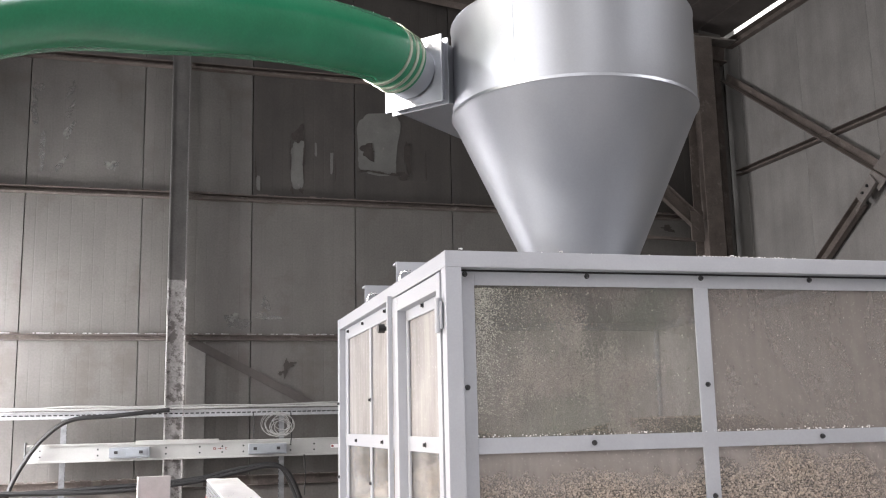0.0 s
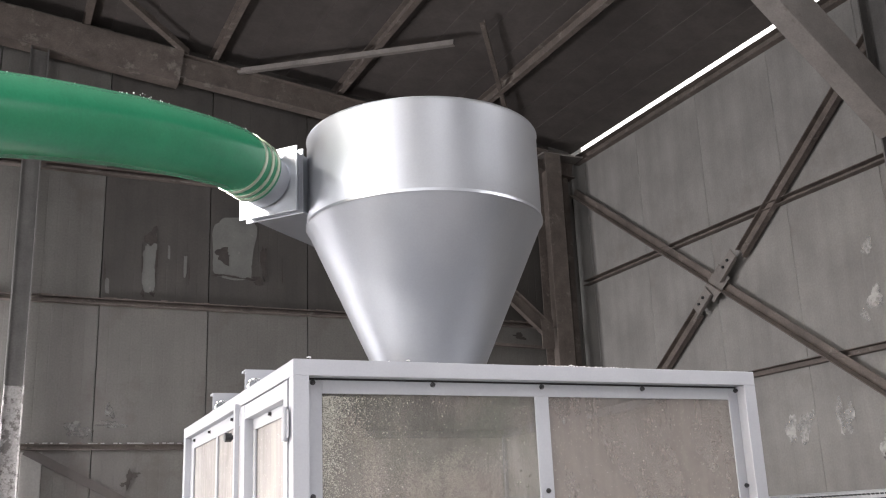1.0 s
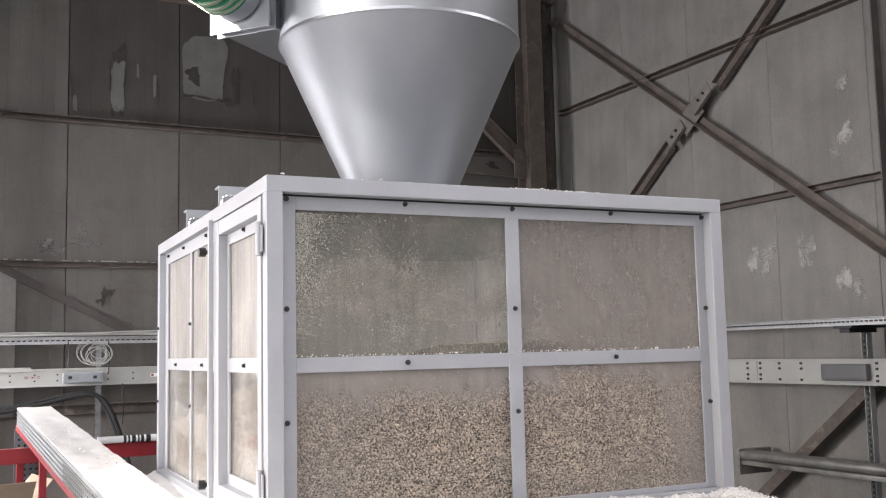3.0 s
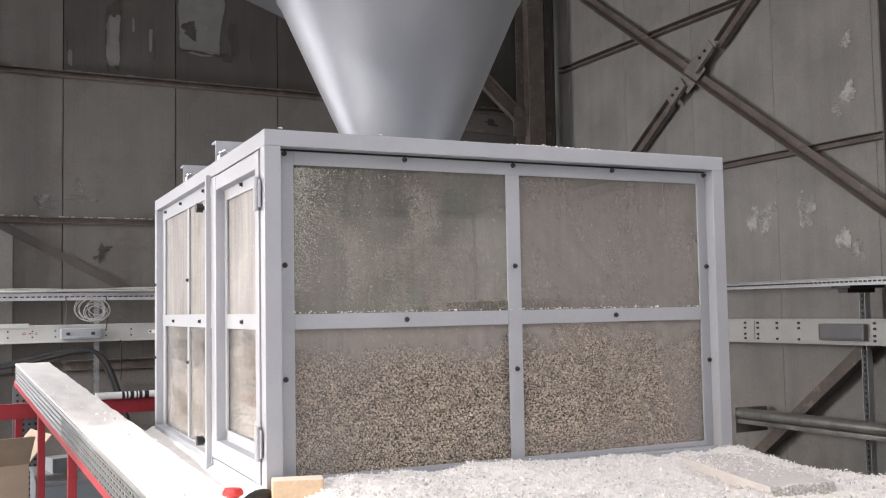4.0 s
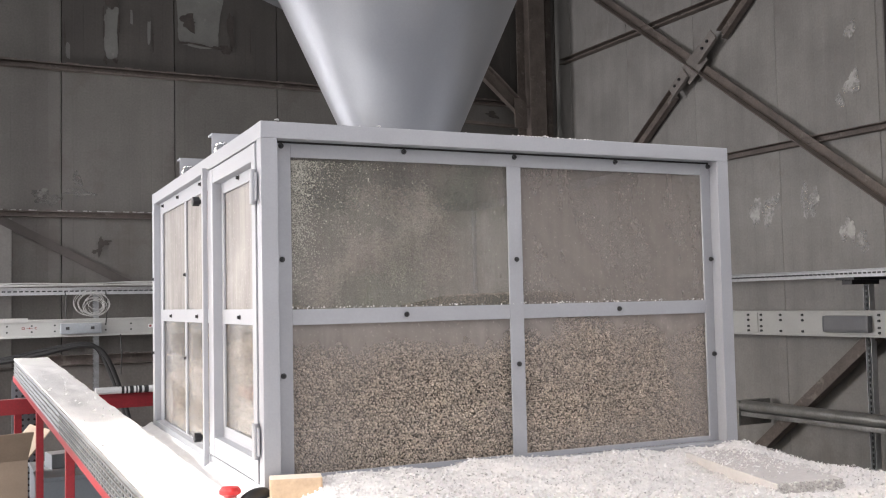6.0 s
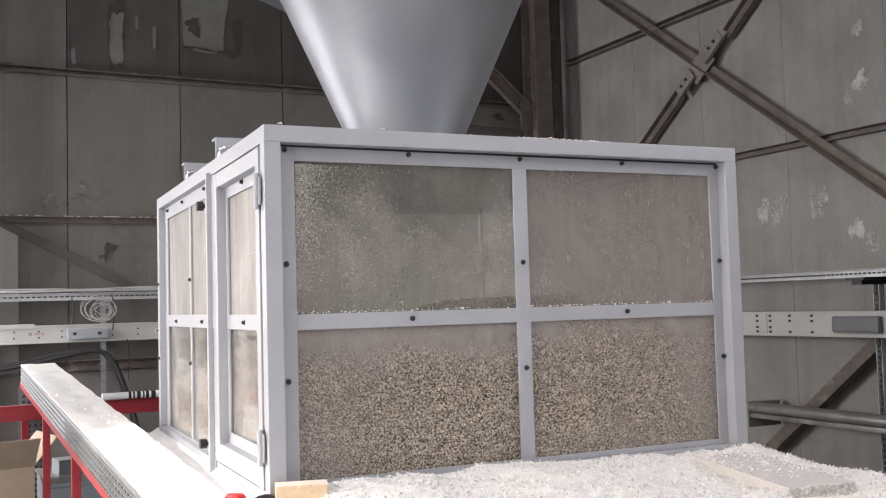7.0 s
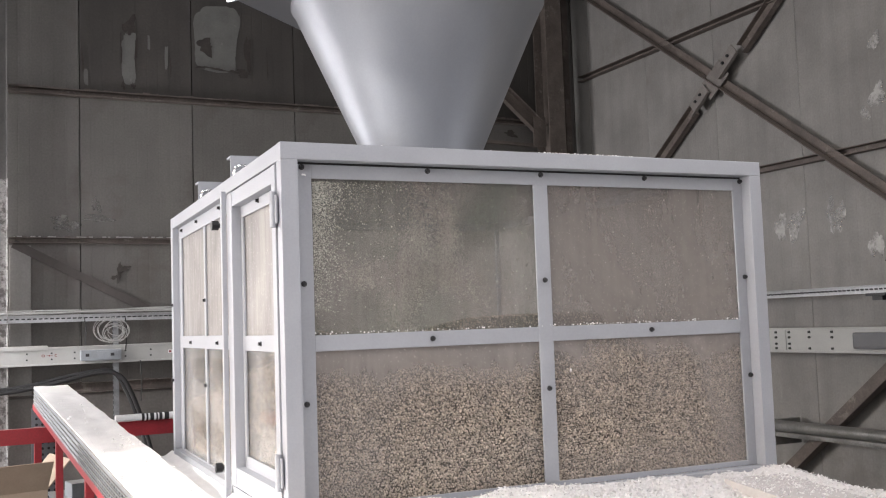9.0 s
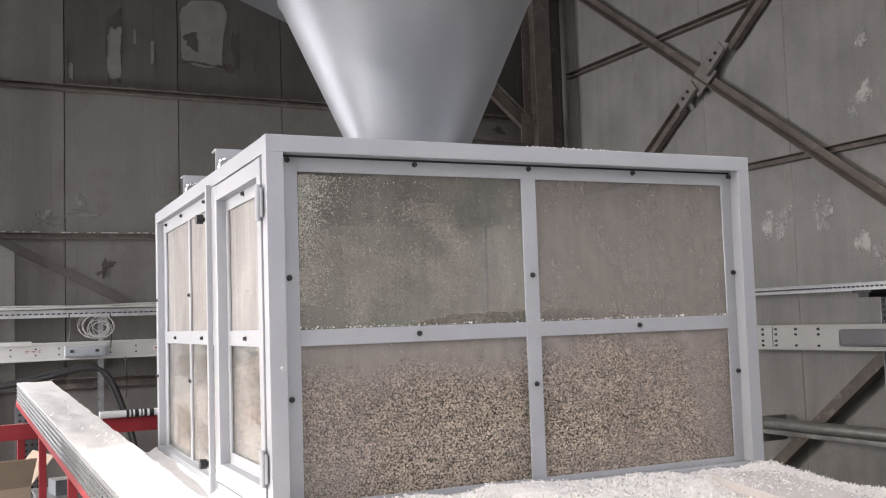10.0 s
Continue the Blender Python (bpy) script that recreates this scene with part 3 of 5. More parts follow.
# girts on the east wall
for z, h in ((1.35, 0.055), (2.78, 0.055), (4.185, 0.055), (5.65, 0.10)):
    bm = bmesh.new()
    add_channel(bm, (HALL_R - 0.045, 6.0, z), (HALL_R - 0.045, HALL_F, z), 0.08, h, 0.006, 180)
    solo("girt", bm, M["steel"], "brown steel wall rail with dust on it", "rail", "wall rails", "structure")

# white foam debris lying along the middle wall rail
rnd = random.Random(77)
bm = bmesh.new()
for k in range(120):
    x = rnd.uniform(-2.3, -0.53) if k % 3 else rnd.uniform(-0.35, 1.6)
    s = rnd.uniform(0.004, 0.013)
    add_box(bm, x, x + s * rnd.uniform(1, 5), HALL_B - 0.083, HALL_B - 0.083 + s * 2, 2.426, 2.426 + s * 0.8, 0, None)
solo("rail_debris", bm, M["flake_grey"], "white foam crumbs lying along the wall rail", "crumbs", kind="stuff")

# columns
col = thing("column", "dark steel column with white paint peeling below", "column", kind="structure")
bm = bmesh.new()
add_ibeam(bm, (-0.44, 6.02, 2.9), (-0.44, 6.02, 6.3), 0.14, 0.16, 0.01, 90)
part("shaft", bm, M["column"], col)
bm = bmesh.new()
add_ibeam(bm, (-0.44, 6.02, 0), (-0.44, 6.02, 2.9), 0.14, 0.16, 0.01, 90)
part("base", bm, M["peeled"], col, "flaking white painted column base")
box_part("cover_strip", col, M["panel"], -0.34, -0.17, HALL_B - 0.03, HALL_B, 0, 2.36, 0.004, "pale cover strip beside the column")

corner = thing("corner_column", "dusty brown steel corner column with a knee plate", "column", kind="structure")
bm = bmesh.new()
add_ibeam(bm, (4.955, 5.93, 0), (4.955, 5.93, 5.62), 0.2, 0.26, 0.012, 0)
part("shaft", bm, M["steel"], corner)
bm = bmesh.new()
add_angle(bm, (5.24, 6.05, 0), (5.24, 6.05, 5.62), 0.07, 0.07, 0.008)
part("stiffener", bm, M["steel"], corner)
box_part("end_plate", corner, M["steel_light"], 4.85, 5.38, 5.82, 6.12, 5.62, 5.64)
for y in (1.59, -2.5, -6.8):
    bm = bmesh.new()
    add_ibeam(bm, (5.29, y, 0), (5.29, y, roof_z(5.29) - 0.2), 0.16, 0.24, 0.012, 0)
    solo("column", bm, M["column"], "dark dusty steel wall column", "column", "wall columns", "structure")

# bracing of the north wall beside the corner, with its bolted foot
br = thing("wall_brace", "brown steel channel brace bolted to the corner column", "brace", kind="structure")
bm = bmesh.new()
add_channel(bm, (4.85, 5.93, 3.575), (2.92, 5.93, 5.22), 0.07, 0.15, 0.008)
part("bar", bm, M["steel"], br)
box_part("foot_plate", br, M["steel"], 4.72, 4.87, 5.90, 5.915, 3.4, 3.72)
bm = bmesh.new()
add_channel(bm, (4.0, 6.06, 3.46), (4.85, 6.06, 3.44), 0.06, 0.03, 0.006)
part("strut", bm, M["steel"], br)

# flat bar from the column down the north wall, standing in for a shadow
bm = bmesh.new()
add_bar(bm, (-0.31, HALL_B - 0.03, 2.375), (0.80, HALL_B - 0.03, 1.785), 0.006, 0.075)
solo("wall_stay", bm, M["roof"], "dark flat bar standing in for a shadow slanting down the wall", "brace", kind="structure")

# crossed braces on the east wall
X0 = HALL_R - 0.11


xb = thing("cross_brace", "rusty brown steel cross brace with bolted splice plates", "brace", kind="structure")
bm = bmesh.new()
add_angle(bm, (X0, 6.05, 5.285), (X0, 1.0, 1.635), 0.085, 0.085, 0.008, 90)
part("bar", bm, M["steel"], xb)
for a, b in (((X0 + 0.03, 1.40, 5.45), (X0 + 0.03, 3.48, 3.855)), ((X0 + 0.03, 4.13, 3.457), (X0 + 0.03, 5.9, 2.17))):
    bm = bmesh.new()
    add_channel(bm, a, b, 0.06, 0.115, 0.008)
    part("bar", bm, M["steel"], xb)
m = pose(X0 - 0.02, 3.80, 3.655, -35, 0, 0)
bm = bmesh.new()
add_box(bm, 0.012, 0.022, -0.30, 0.30, -0.05, 0.05, 0.003, m)
add_box(bm, 0.009, 0.019, -0.15, 0.15, -0.10, 0.10, 0.003, m)
part("gusset", bm, M["steel_light"], xb, "pale dusty gusset plate")
for yy, zz in ((3.99, 3.525), (3.61, 3.785)):
    m = pose(X0 - 0.03, yy, zz, -37, 0, 0)
    bm = bmesh.new()
    add_box(bm, -0.006, 0.006, -0.125, 0.125, -0.06, 0.06, 0.003, m)
    part("splice_plate", bm, M["steel_light"], xb, "pale dusty bolted splice plate")
    for k in (-0.035, 0.045):
        bm = bmesh.new()
        add_cyl(bm, m @ Vector((-0.004, k, 0.01)), m @ Vector((-0.022, k, 0.01)), 0.014, seg=6)
        part("bolt", bm, M["bolt"], xb)
    bm = bmesh.new()
    add_bar(bm, m @ Vector((-0.015, -0.13, -0.062)), m @ Vector((-0.015, 0.16, -0.062)), 0.03, 0.012)
    part("lip", bm, M["steel_light"], xb)
lb = thing("cross_brace", "brown steel angle brace low on the wall", "brace", kind="structure")
bm = bmesh.new()
add_angle(bm, (X0, 1.0, 2.05), (X0, 3.52, 0.02), 0.09, 0.09, 0.008, 90)
part("bar", bm, M["steel"], lb)

# ---------------------------------------------------------------- the granule box
# the frame of the machine and all that stands round it; its own floor level is FZ
FZ = 0.044
YAW = -3.4
BOX = pose(0.043, -0.433, -FZ, 0, 0, -2.0)
MACHINE = BOX @ pose(0, 0, 0, 0, 0, -YAW)
W, D, Z0, Z1 = 1.6, 1.86, 1.085, 2.108
T = 0.046


def bolts(parent, places, facing):
    """Black bolts with a washer, on the front (facing 'v') or the side ('u')."""
    bmb = bmesh.new()
    add_cyl(bmb, (0, 0, 0), (0, -0.002, 0), 0.0078, seg=14)
    add_cyl(bmb, (0, -0.002, 0), (0, -0.009, 0), 0.0058, seg=6)
    me = finish("bolt", bmb, M["bolt"])
    for p in places:
        ob = shared("bolt", me, parent, pose(*p, 0, 0, 0 if facing == "v" else -90))


cab = thing("granule_box", "grey steel-framed box with dusty panes, half full of beige granules", "machine", BOX)
for u in (0, W - T):
    for v in (0, D - T):
        box_part("post", cab, M["frame"], u, u + T, v, v + T, Z0 + T, Z1 - T, 0.0025)
for z in (Z0, Z1 - T):
    box_part("rail", cab, M["frame"], 0, W, 0, T, z, z + T, 0.0025)
    box_part("rail", cab, M["frame"], 0, W, D - T, D, z, z + T, 0.0025)
    box_part("rail", cab, M["frame"], 0.0005, T, T, D - T, z, z + T - 0.0005, 0.0025)
    box_part("rail", cab, M["frame"], W - T, W - 0.0005, T, D - T, z, z + T - 0.0005, 0.0025)
box_part("roof_sheet", cab, M["frame"], T, W - T, T, D - T, Z1 - 0.012, Z1 - 0.006)

# front: clamping strips, mullion, transom, panes
V = 0.040
fx = (T + 0.005, 0.094, 0.773, 0.820, 1.517, W - T - 0.001)
fz = (Z0 + T + 0.001, 1.148, 1.555, 1.598, 2.018, Z1 - T - 0.006)
strips = [(fx[0], fx[1], fz[0], fz[5]), (fx[4], fx[5], fz[0], fz[5]), (fx[1], fx[4], fz[4], fz[5]), (fx[1], fx[4], fz[0], fz[1])]
for a, b, c, d in strips:
    box_part("clamp_strip", cab, M["frame"], a, b, V, V + 0.006, c, d, 0.0015)
# black strips along top and left stand in for the gap's shadow
for b in ((T - 0.001, W - T + 0.001, Z1 - T - 0.012, Z1 - T + 0.001), (T - 0.001, T + 0.012, Z0 + T, Z1 - T - 0.012)):
    box_part("gasket", cab, M["black"], b[0], b[1], V + 0.0062, V + 0.010, b[2], b[3], 0, "black strip standing in for the shadow in the gap")
box_part("mullion", cab, M["frame"], fx[2], fx[3], V - 0.001, V + 0.005, fz[1], fz[4], 0.0015)
box_part("transom", cab, M["frame"], fx[1], fx[2], V, V + 0.006, fz[2], fz[3], 0.0015)
box_part("transom", cab, M["frame"], fx[3], fx[4], V, V + 0.006, fz[2], fz[3], 0.0015)
for a, b, c, d, key, lab in ((fx[1], fx[2], fz[3], fz[4], "pane_ul", "dusty greenish clear pane"), (fx[3], fx[4], fz[3], fz[4], "pane_ur", "dusty brownish clear pane"),
                             (fx[1], fx[2], fz[1], fz[2], "pane_low", "clear pane with granules pressed behind it"), (fx[3], fx[4], fz[1], fz[2], "pane_low_r", "clear pane with granules pressed behind it")):
    p = box_part("pane", cab, M[key], a - 0.01, b + 0.01, V + 0.008, V + 0.012, c - 0.01, d + 0.01, 0, lab)
    p.visible_shadow = False
bolts(cab, [(u, V, 2.048) for u in (0.067, 0.433, 0.799, 1.170, 1.546)] + [(u, V, z) for z in (1.735, 1.418) for u in (0.067, 0.799, 1.546)] +
      [(0.433, V, 1.577), (1.170, V, 1.577)], "v")

# west side: door on hinges in the near half, fixed panes in the far half
U = 0.026
d0, d1 = T + 0.006, 0.70
bm = bmesh.new()
add_box(bm, -0.004, 0.03, d0, d0 + 0.04, Z0 + 0.05, Z1 - 0.052, 0.003)
door = part("door", bm, M["frame"], cab, "narrow hinged service door")
for nm, b in (("stile", (-0.004, 0.03, d1 - 0.10, d1 - 0.03, Z0 + 0.05, Z1 - 0.052)), ("top_rail", (-0.003, 0.029, d0 + 0.04, d1 - 0.10, Z1 - 0.10, Z1 - 0.053)),
              ("bottom_rail", (-0.003, 0.029, d0 + 0.04, d1 - 0.10, Z0 + 0.051, Z0 + 0.11))):
    box_part(nm, door, M["frame"], *b, 0.003)
box_part("edge_angle", door, M["frame"], -0.022, -0.006, d1 - 0.034, d1 - 0.014, Z0 + 0.005, Z1 - 0.042, 0.003, "raised angle along the door edge")
for b in ((U, U + 0.006, d0 + 0.04, d0 + 0.075, 1.20, 1.99), (U, U + 0.006, 0.573, d1 - 0.10, 1.20, 1.99), (U, U + 0.006, d0 + 0.075, 0.573, 1.555, 1.601),
          (U, U + 0.006, d0 + 0.04, d1 - 0.10, Z1 - 0.135, Z1 - 0.10), (U, U + 0.006, d0 + 0.04, d1 - 0.10, Z0 + 0.11, Z0 + 0.145)):
    box_part("clamp_strip", door, M["frame"], *b, 0.001)
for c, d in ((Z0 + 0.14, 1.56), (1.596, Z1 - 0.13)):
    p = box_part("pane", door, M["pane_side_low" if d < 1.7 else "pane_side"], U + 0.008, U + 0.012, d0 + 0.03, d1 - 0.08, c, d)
    p.visible_shadow = False
for z in (1.885, 1.20):
    bm = bmesh.new()
    add_cyl(bm, (-0.012, d0 - 0.008, z), (-0.012, d0 - 0.008, z + 0.095), 0.009, seg=12)
    add_box(bm, -0.009, -0.005, d0 - 0.03, d0 + 0.03, z + 0.01, z + 0.085)
    part("hinge", bm, M["frame"], cab, "steel butt hinge", True)
for z in (1.965, 1.178):
    bm = bmesh.new()
    add_cyl(bm, (0.0, d1 + 0.06, z), (-0.014, d1 + 0.06, z), 0.008, seg=8)
    add_cyl(bm, (-0.014, d1 + 0.06, z), (-0.036, d1 + 0.06, z), 0.016, seg=10)
    part("knob", bm, M["black"], cab, "black clamping knob", True)
e0, e1 = d1 + 0.0, D - T
for b in ((U, U + 0.006, e0, e0 + 0.05, Z0 + T, Z1 - T), (U, U + 0.006, e1 - 0.067, e1, Z0 + T, Z1 - T), (U, U + 0.006, e0 + 0.05, e1 - 0.067, Z1 - 0.095, Z1 - T),
          (U, U + 0.006, e0 + 0.05, e1 - 0.067, Z0 + T, Z0 + 0.05), (U, U + 0.006, 1.215, 1.245, Z0 + 0.05, Z1 - 0.095), (U, U + 0.006, e0 + 0.05, 1.215, 1.555, 1.603), (U, U + 0.006, 1.245, e1 - 0.067, 1.555, 1.603)):
    box_part("clamp_strip", cab, M["frame"], *b, 0.001)
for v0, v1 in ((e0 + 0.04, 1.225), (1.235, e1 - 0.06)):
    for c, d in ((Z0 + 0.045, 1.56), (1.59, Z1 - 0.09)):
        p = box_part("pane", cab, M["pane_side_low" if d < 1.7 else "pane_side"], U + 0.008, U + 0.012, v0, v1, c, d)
        p.visible_shadow = False
bolts(cab, [(U, 1.23, z) for z in (1.735, 1.42)] + [(0, 1.825, z) for z in (1.735, 1.418)] + [(U, v, 2.045) for v in (0.93, 1.37, 1.72)] + [(U, v, 1.577) for v in (1.0, 1.535)] +
      [(U, v, 1.115) for v in (0.96, 1.76)], "u")
bolts(door, [(U, v, 1.577) for v in (0.632, 0.362)] + [(U, v, 1.998) for v in (0.36, 0.61)] + [(U, v, 1.145) for v in (0.395, 0.66)], "u")
# closed far sides
box_part("back_panel", cab, M["pane_side"], T, W - T, D - 0.03, D - 0.026, Z0 + T, Z1 - T).visible_shadow = False
box_part("side_panel", cab, M["pane_side"], W - 0.03, W - 0.026, T, D - T, Z0 + T, Z1 - T).visible_shadow = False

# cross rails on the box roof, with bright zinc hooks
for v in (0.66, 1.24):
    cr = thing("lifting_rail", "grey open-ended steel channel lying across the box roof", "rail", BOX @ pose(0, v, Z1), "rails on the box roof")
    bm = bmesh.new()
    add_box(bm, 0.01, W - 0.01, 0, 0.006, 0, 0.075)
    add_box(bm, 0.01, W - 0.01, 0.006, 0.06, 0.069, 0.075)
    add_box(bm, 0.01, W - 0.01, 0.006, 0.06, 0, 0.006)
    part("channel", bm, M["frame"], cr)
    bm = bmesh.new()
    add_tube(bm, catmull([(0.02, -0.012, 0.0), (0.02, -0.014, 0.025), (0.03, -0.02, 0.036), (0.055, -0.022, 0.038)], 5), 0.006, 8)
    part("hook", bm, M["chrome"], cr, "bright zinc hook", True)

# ---------------------------------------------------------------- granules in the box
ICO = bmesh.new()
bmesh.ops.create_icosphere(ICO, subdivisions=1, radius=1.0)
ICO.verts.index_update()
IV = np.array([v.co[:] for v in ICO.verts])
IF = np.array([[v.index for v in f.verts] for f in ICO.faces])
ICO.free()


def specks(name, centres, sizes, seed, stretch=0.5, faces=IF, verts=IV):
    """Many small lumps in one mesh."""
    rg = np.random.default_rng(seed)
    n = len(centres)
    s = sizes[:, None] * (1 + rg.uniform(-stretch, stretch, (n, 3)))
    V_ = verts[None] * s[:, None, :]
    a = rg.uniform(0, 6.28, n)
    ca, sa = np.cos(a)[:, None], np.sin(a)[:, None]
    b = rg.uniform(0, 6.28, n)
    cb, sb = np.cos(b)[:, None], np.sin(b)[:, None]
    x, y, z = V_[..., 0], V_[..., 1], V_[..., 2]
    x, y = ca * x - sa * y, sa * x + ca * y
    y, z = cb * y - sb * z, sb * y + cb * z
    P = np.stack([x, y, z], -1) + centres[:, None, :]
    F_ = faces[None] + (np.arange(n) * len(verts))[:, None, None]
    me = bpy.data.meshes.new(name)
    me.from_pydata(P.reshape(-1, 3).tolist(), [], F_.reshape(-1, faces.shape[1]).tolist())
    return me


def fill_level(u):
    """Height of the granules against the front pane."""
    return float(np.interp(u, [0, 0.1, 0.35, 0.5, 0.62, 0.75, 0.85, 1.1, 1.35, 1.6], [1.49, 1.51, 1.53, 1.49, 1.46, 1.45, 1.46, 1.50, 1.55, 1.56]))


rg = np.random.default_rng(4)
layers = []
for sp_, v0_, keep in ((0.0082, V + 0.019, 0.93), (0.0075, V + 0.026, 0.9)):
    gu, gz = np.meshgrid(np.arange(0.07, W - 0.07, sp_), np.arange(Z0 + 0.04, 1.60, sp_ * 0.87))
    gu = gu + sp_ / 2 * (np.arange(gu.shape[0]) % 2)[:, None]
    u = (gu + rg.uniform(-0.3, 0.3, gu.shape) * sp_).ravel()
    z = (gz + rg.uniform(-0.3, 0.3, gz.shape) * sp_).ravel()
    lev = np.array([fill_level(a) for a in u]) + 0.03 * np.sin(u * 17) * np.sin(u * 5)
    # full below the level of the heap, thinning out above it
    ok = rg.uniform(0, 1, u.size) < np.clip(keep - (z - lev) / 0.10, 0.12, keep)
    layers.append(np.stack([u, v0_ + rg.uniform(0, 0.004, u.size), z], -1)[ok])
cent = np.concatenate(layers)
front_n = len(cent)
nn2 = 9000
v2 = rg.uniform(0.06, D - 0.08, nn2)
z2 = Z0 + 0.05 + (0.44 - 0.14 * v2) * rg.uniform(0, 1, nn2) ** 0.8
cent = np.concatenate([cent, np.stack([0.046 + rg.uniform(0, 0.012, nn2), v2, z2], -1)])
nn3 = 6000
u3, v3 = rg.uniform(0.07, W - 0.07, nn3), rg.uniform(0.06, D - 0.07, nn3)
z3 = np.array([fill_level(a) for a in u3]) + 0.10 * np.minimum(1, v3) - 0.01
cent = np.concatenate([cent, np.stack([u3, v3, z3], -1)])
me = specks("granule_fill", cent, np.where(np.arange(len(cent)) < front_n, rg.uniform(0.0021, 0.0041, len(cent)), rg.uniform(0.0017, 0.0036, len(cent))), 5, 0.3)
me.materials.append(M["granule"])
gf = new("granule_fill", me)
gf.matrix_world = BOX
tagged(gf, "beige foam granules heaped behind the panes", "granules", kind="stuff")
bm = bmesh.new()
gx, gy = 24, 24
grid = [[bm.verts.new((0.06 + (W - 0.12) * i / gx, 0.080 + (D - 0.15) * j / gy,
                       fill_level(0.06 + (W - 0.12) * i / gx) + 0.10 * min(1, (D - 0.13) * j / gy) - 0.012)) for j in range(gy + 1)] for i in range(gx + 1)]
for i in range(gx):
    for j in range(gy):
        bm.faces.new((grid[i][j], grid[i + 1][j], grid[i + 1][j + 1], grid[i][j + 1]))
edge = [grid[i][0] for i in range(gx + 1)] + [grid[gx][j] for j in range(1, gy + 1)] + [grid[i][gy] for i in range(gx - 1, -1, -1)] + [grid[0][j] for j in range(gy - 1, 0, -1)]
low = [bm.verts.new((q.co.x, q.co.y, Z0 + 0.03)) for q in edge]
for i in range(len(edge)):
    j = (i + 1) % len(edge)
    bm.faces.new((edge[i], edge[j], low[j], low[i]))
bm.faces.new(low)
gb = solo("granule_heap", bm, M["grain_shade"], "dark core of the granule heap, its colour standing for shade between grains", "granules", kind="stuff", smooth=True)
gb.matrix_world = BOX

# specks and lumps of granules that cling to the upper panes and the transom
nn = 5200
u = np.concatenate([rg.uniform(0.09, 1.5, 500), fx[1] + 0.004 + np.abs(rg.normal(0, 0.032, 3000)), fx[1] + 0.004 + rg.exponential(0.09, 1700)])
z = np.concatenate([rg.uniform(1.6, 2.012, 500), 1.62 + 0.39 * rg.beta(2.0, 1.1, 3000), 2.012 - np.minimum(0.36, rg.exponential(0.055, 1700))])
cent = np.stack([u, np.full(nn, V + 0.0088), z], -1)
ok = (u < 0.765) | (u > 0.82)
me = specks("clinging_granules", cent[ok], rg.uniform(0.0005, 0.0019, nn)[ok], 6)
me.materials.append(M["granule_pale"])
cg = new("clinging_granules", me)
cg.matrix_world = BOX
tagged(cg, "pale foam granules clinging to the upper panes", "granules", kind="stuff")
nn = 150
u = rg.uniform(fx[1], fx[4], nn)
cent = np.stack([u, np.full(nn, V - 0.001) + rg.uniform(-0.002, 0.006, nn), 1.600 + np.abs(rg.normal(0, 0.0022, nn))], -1)
me = specks("ledge_flakes", cent, rg.uniform(0.0008, 0.0024, nn), 7)
me.materials.append(M["flake"])
lf = new("ledge_flakes", me)
lf.matrix_world = BOX
tagged(lf, "white flakes lying on the transom ledge", "flakes", kind="stuff")

rg = np.random.default_rng(31)
nn = 260
cent = np.stack([np.where(rg.uniform(0, 1, nn) < 0.88, rg.uniform(0.78, 1.08, nn), rg.uniform(0.1, 1.55, nn)), rg.uniform(0.006, 0.05, nn), np.full(nn, Z1 + 0.002)], -1)
me = specks("roof_flakes", cent, rg.uniform(0.0008, 0.0026, nn), 32)
me.materials.append(M["flake"])
rf = new("roof_flakes", me)
rf.matrix_world = BOX
tagged(rf, "white flakes lying along the box roof edge", "flakes", kind="stuff")

# ---------------------------------------------------------------- the cyclone on the box roof
CX, CY = (pose(0, 0, 0, 0, 0, YAW) @ Vector((0.80, 0.93, 0)))[:2]
R = 0.48
cyc = thing("cyclone_separator", "silver-lacquered sheet-metal cyclone with a cone, standing on the box", "machine", MACHINE @ pose(CX, CY, Z1))
bm = bmesh.new()
spin_profile(bm, [(R - 0.02, 0.723), (R - 0.004, 0.716), (R, 0.723), (R, 1.082), (R + 0.003, 1.087), (R, 1.092), (R - 0.03, 1.094), (0.02, 1.096)], (0, 0), 96)
barrel = part("barrel", bm, M["cyclone"], cyc, "", True)
bm = bmesh.new()
add_box(bm, R - 0.002, R + 0.0016, -0.0025, 0.0025, 0.732, 1.08, 0.0008, pose(0, 0, 0, 0, 0, -142))
part("seam", bm, M["cyclone"], barrel, "vertical welded seam")
bm = bmesh.new()
spin_profile(bm, [(R + 0.004, 0.728), (R + 0.005, 0.716), (R - 0.002, 0.71), (0.163, 0.012), (0.16, 0.0)], (0, 0), 96)
part("cone", bm, M["cyclone"], cyc, "", True)
bm = bmesh.new()
spin_profile(bm, [(0.162, 0.0), (0.22, 0.0), (0.22, 0.008), (0.162, 0.008)], (0, 0), 48)
part("outlet_flange", bm, M["cyclone"], cyc)
DIR = Vector((-0.785, -0.62, 0)).normalized()
PL = Vector((0.225, 0.995, 2.985)) - Vector((CX, CY, Z1))
m, _ = along(PL, PL + DIR)
bm = bmesh.new()
add_box(bm, -0.004, 0.004, -0.135, 0.135, -0.135, 0.135, 0.002, m)
part("inlet_flange", bm, M["cyclone"], cyc, "square bolted inlet plate")
bm = bmesh.new()
add_box(bm, -0.62, -0.004, -0.118, 0.118, -0.118, 0.118, 0.002, m)
part("inlet_duct", bm, M["cyclone"], cyc)
bm = bmesh.new()
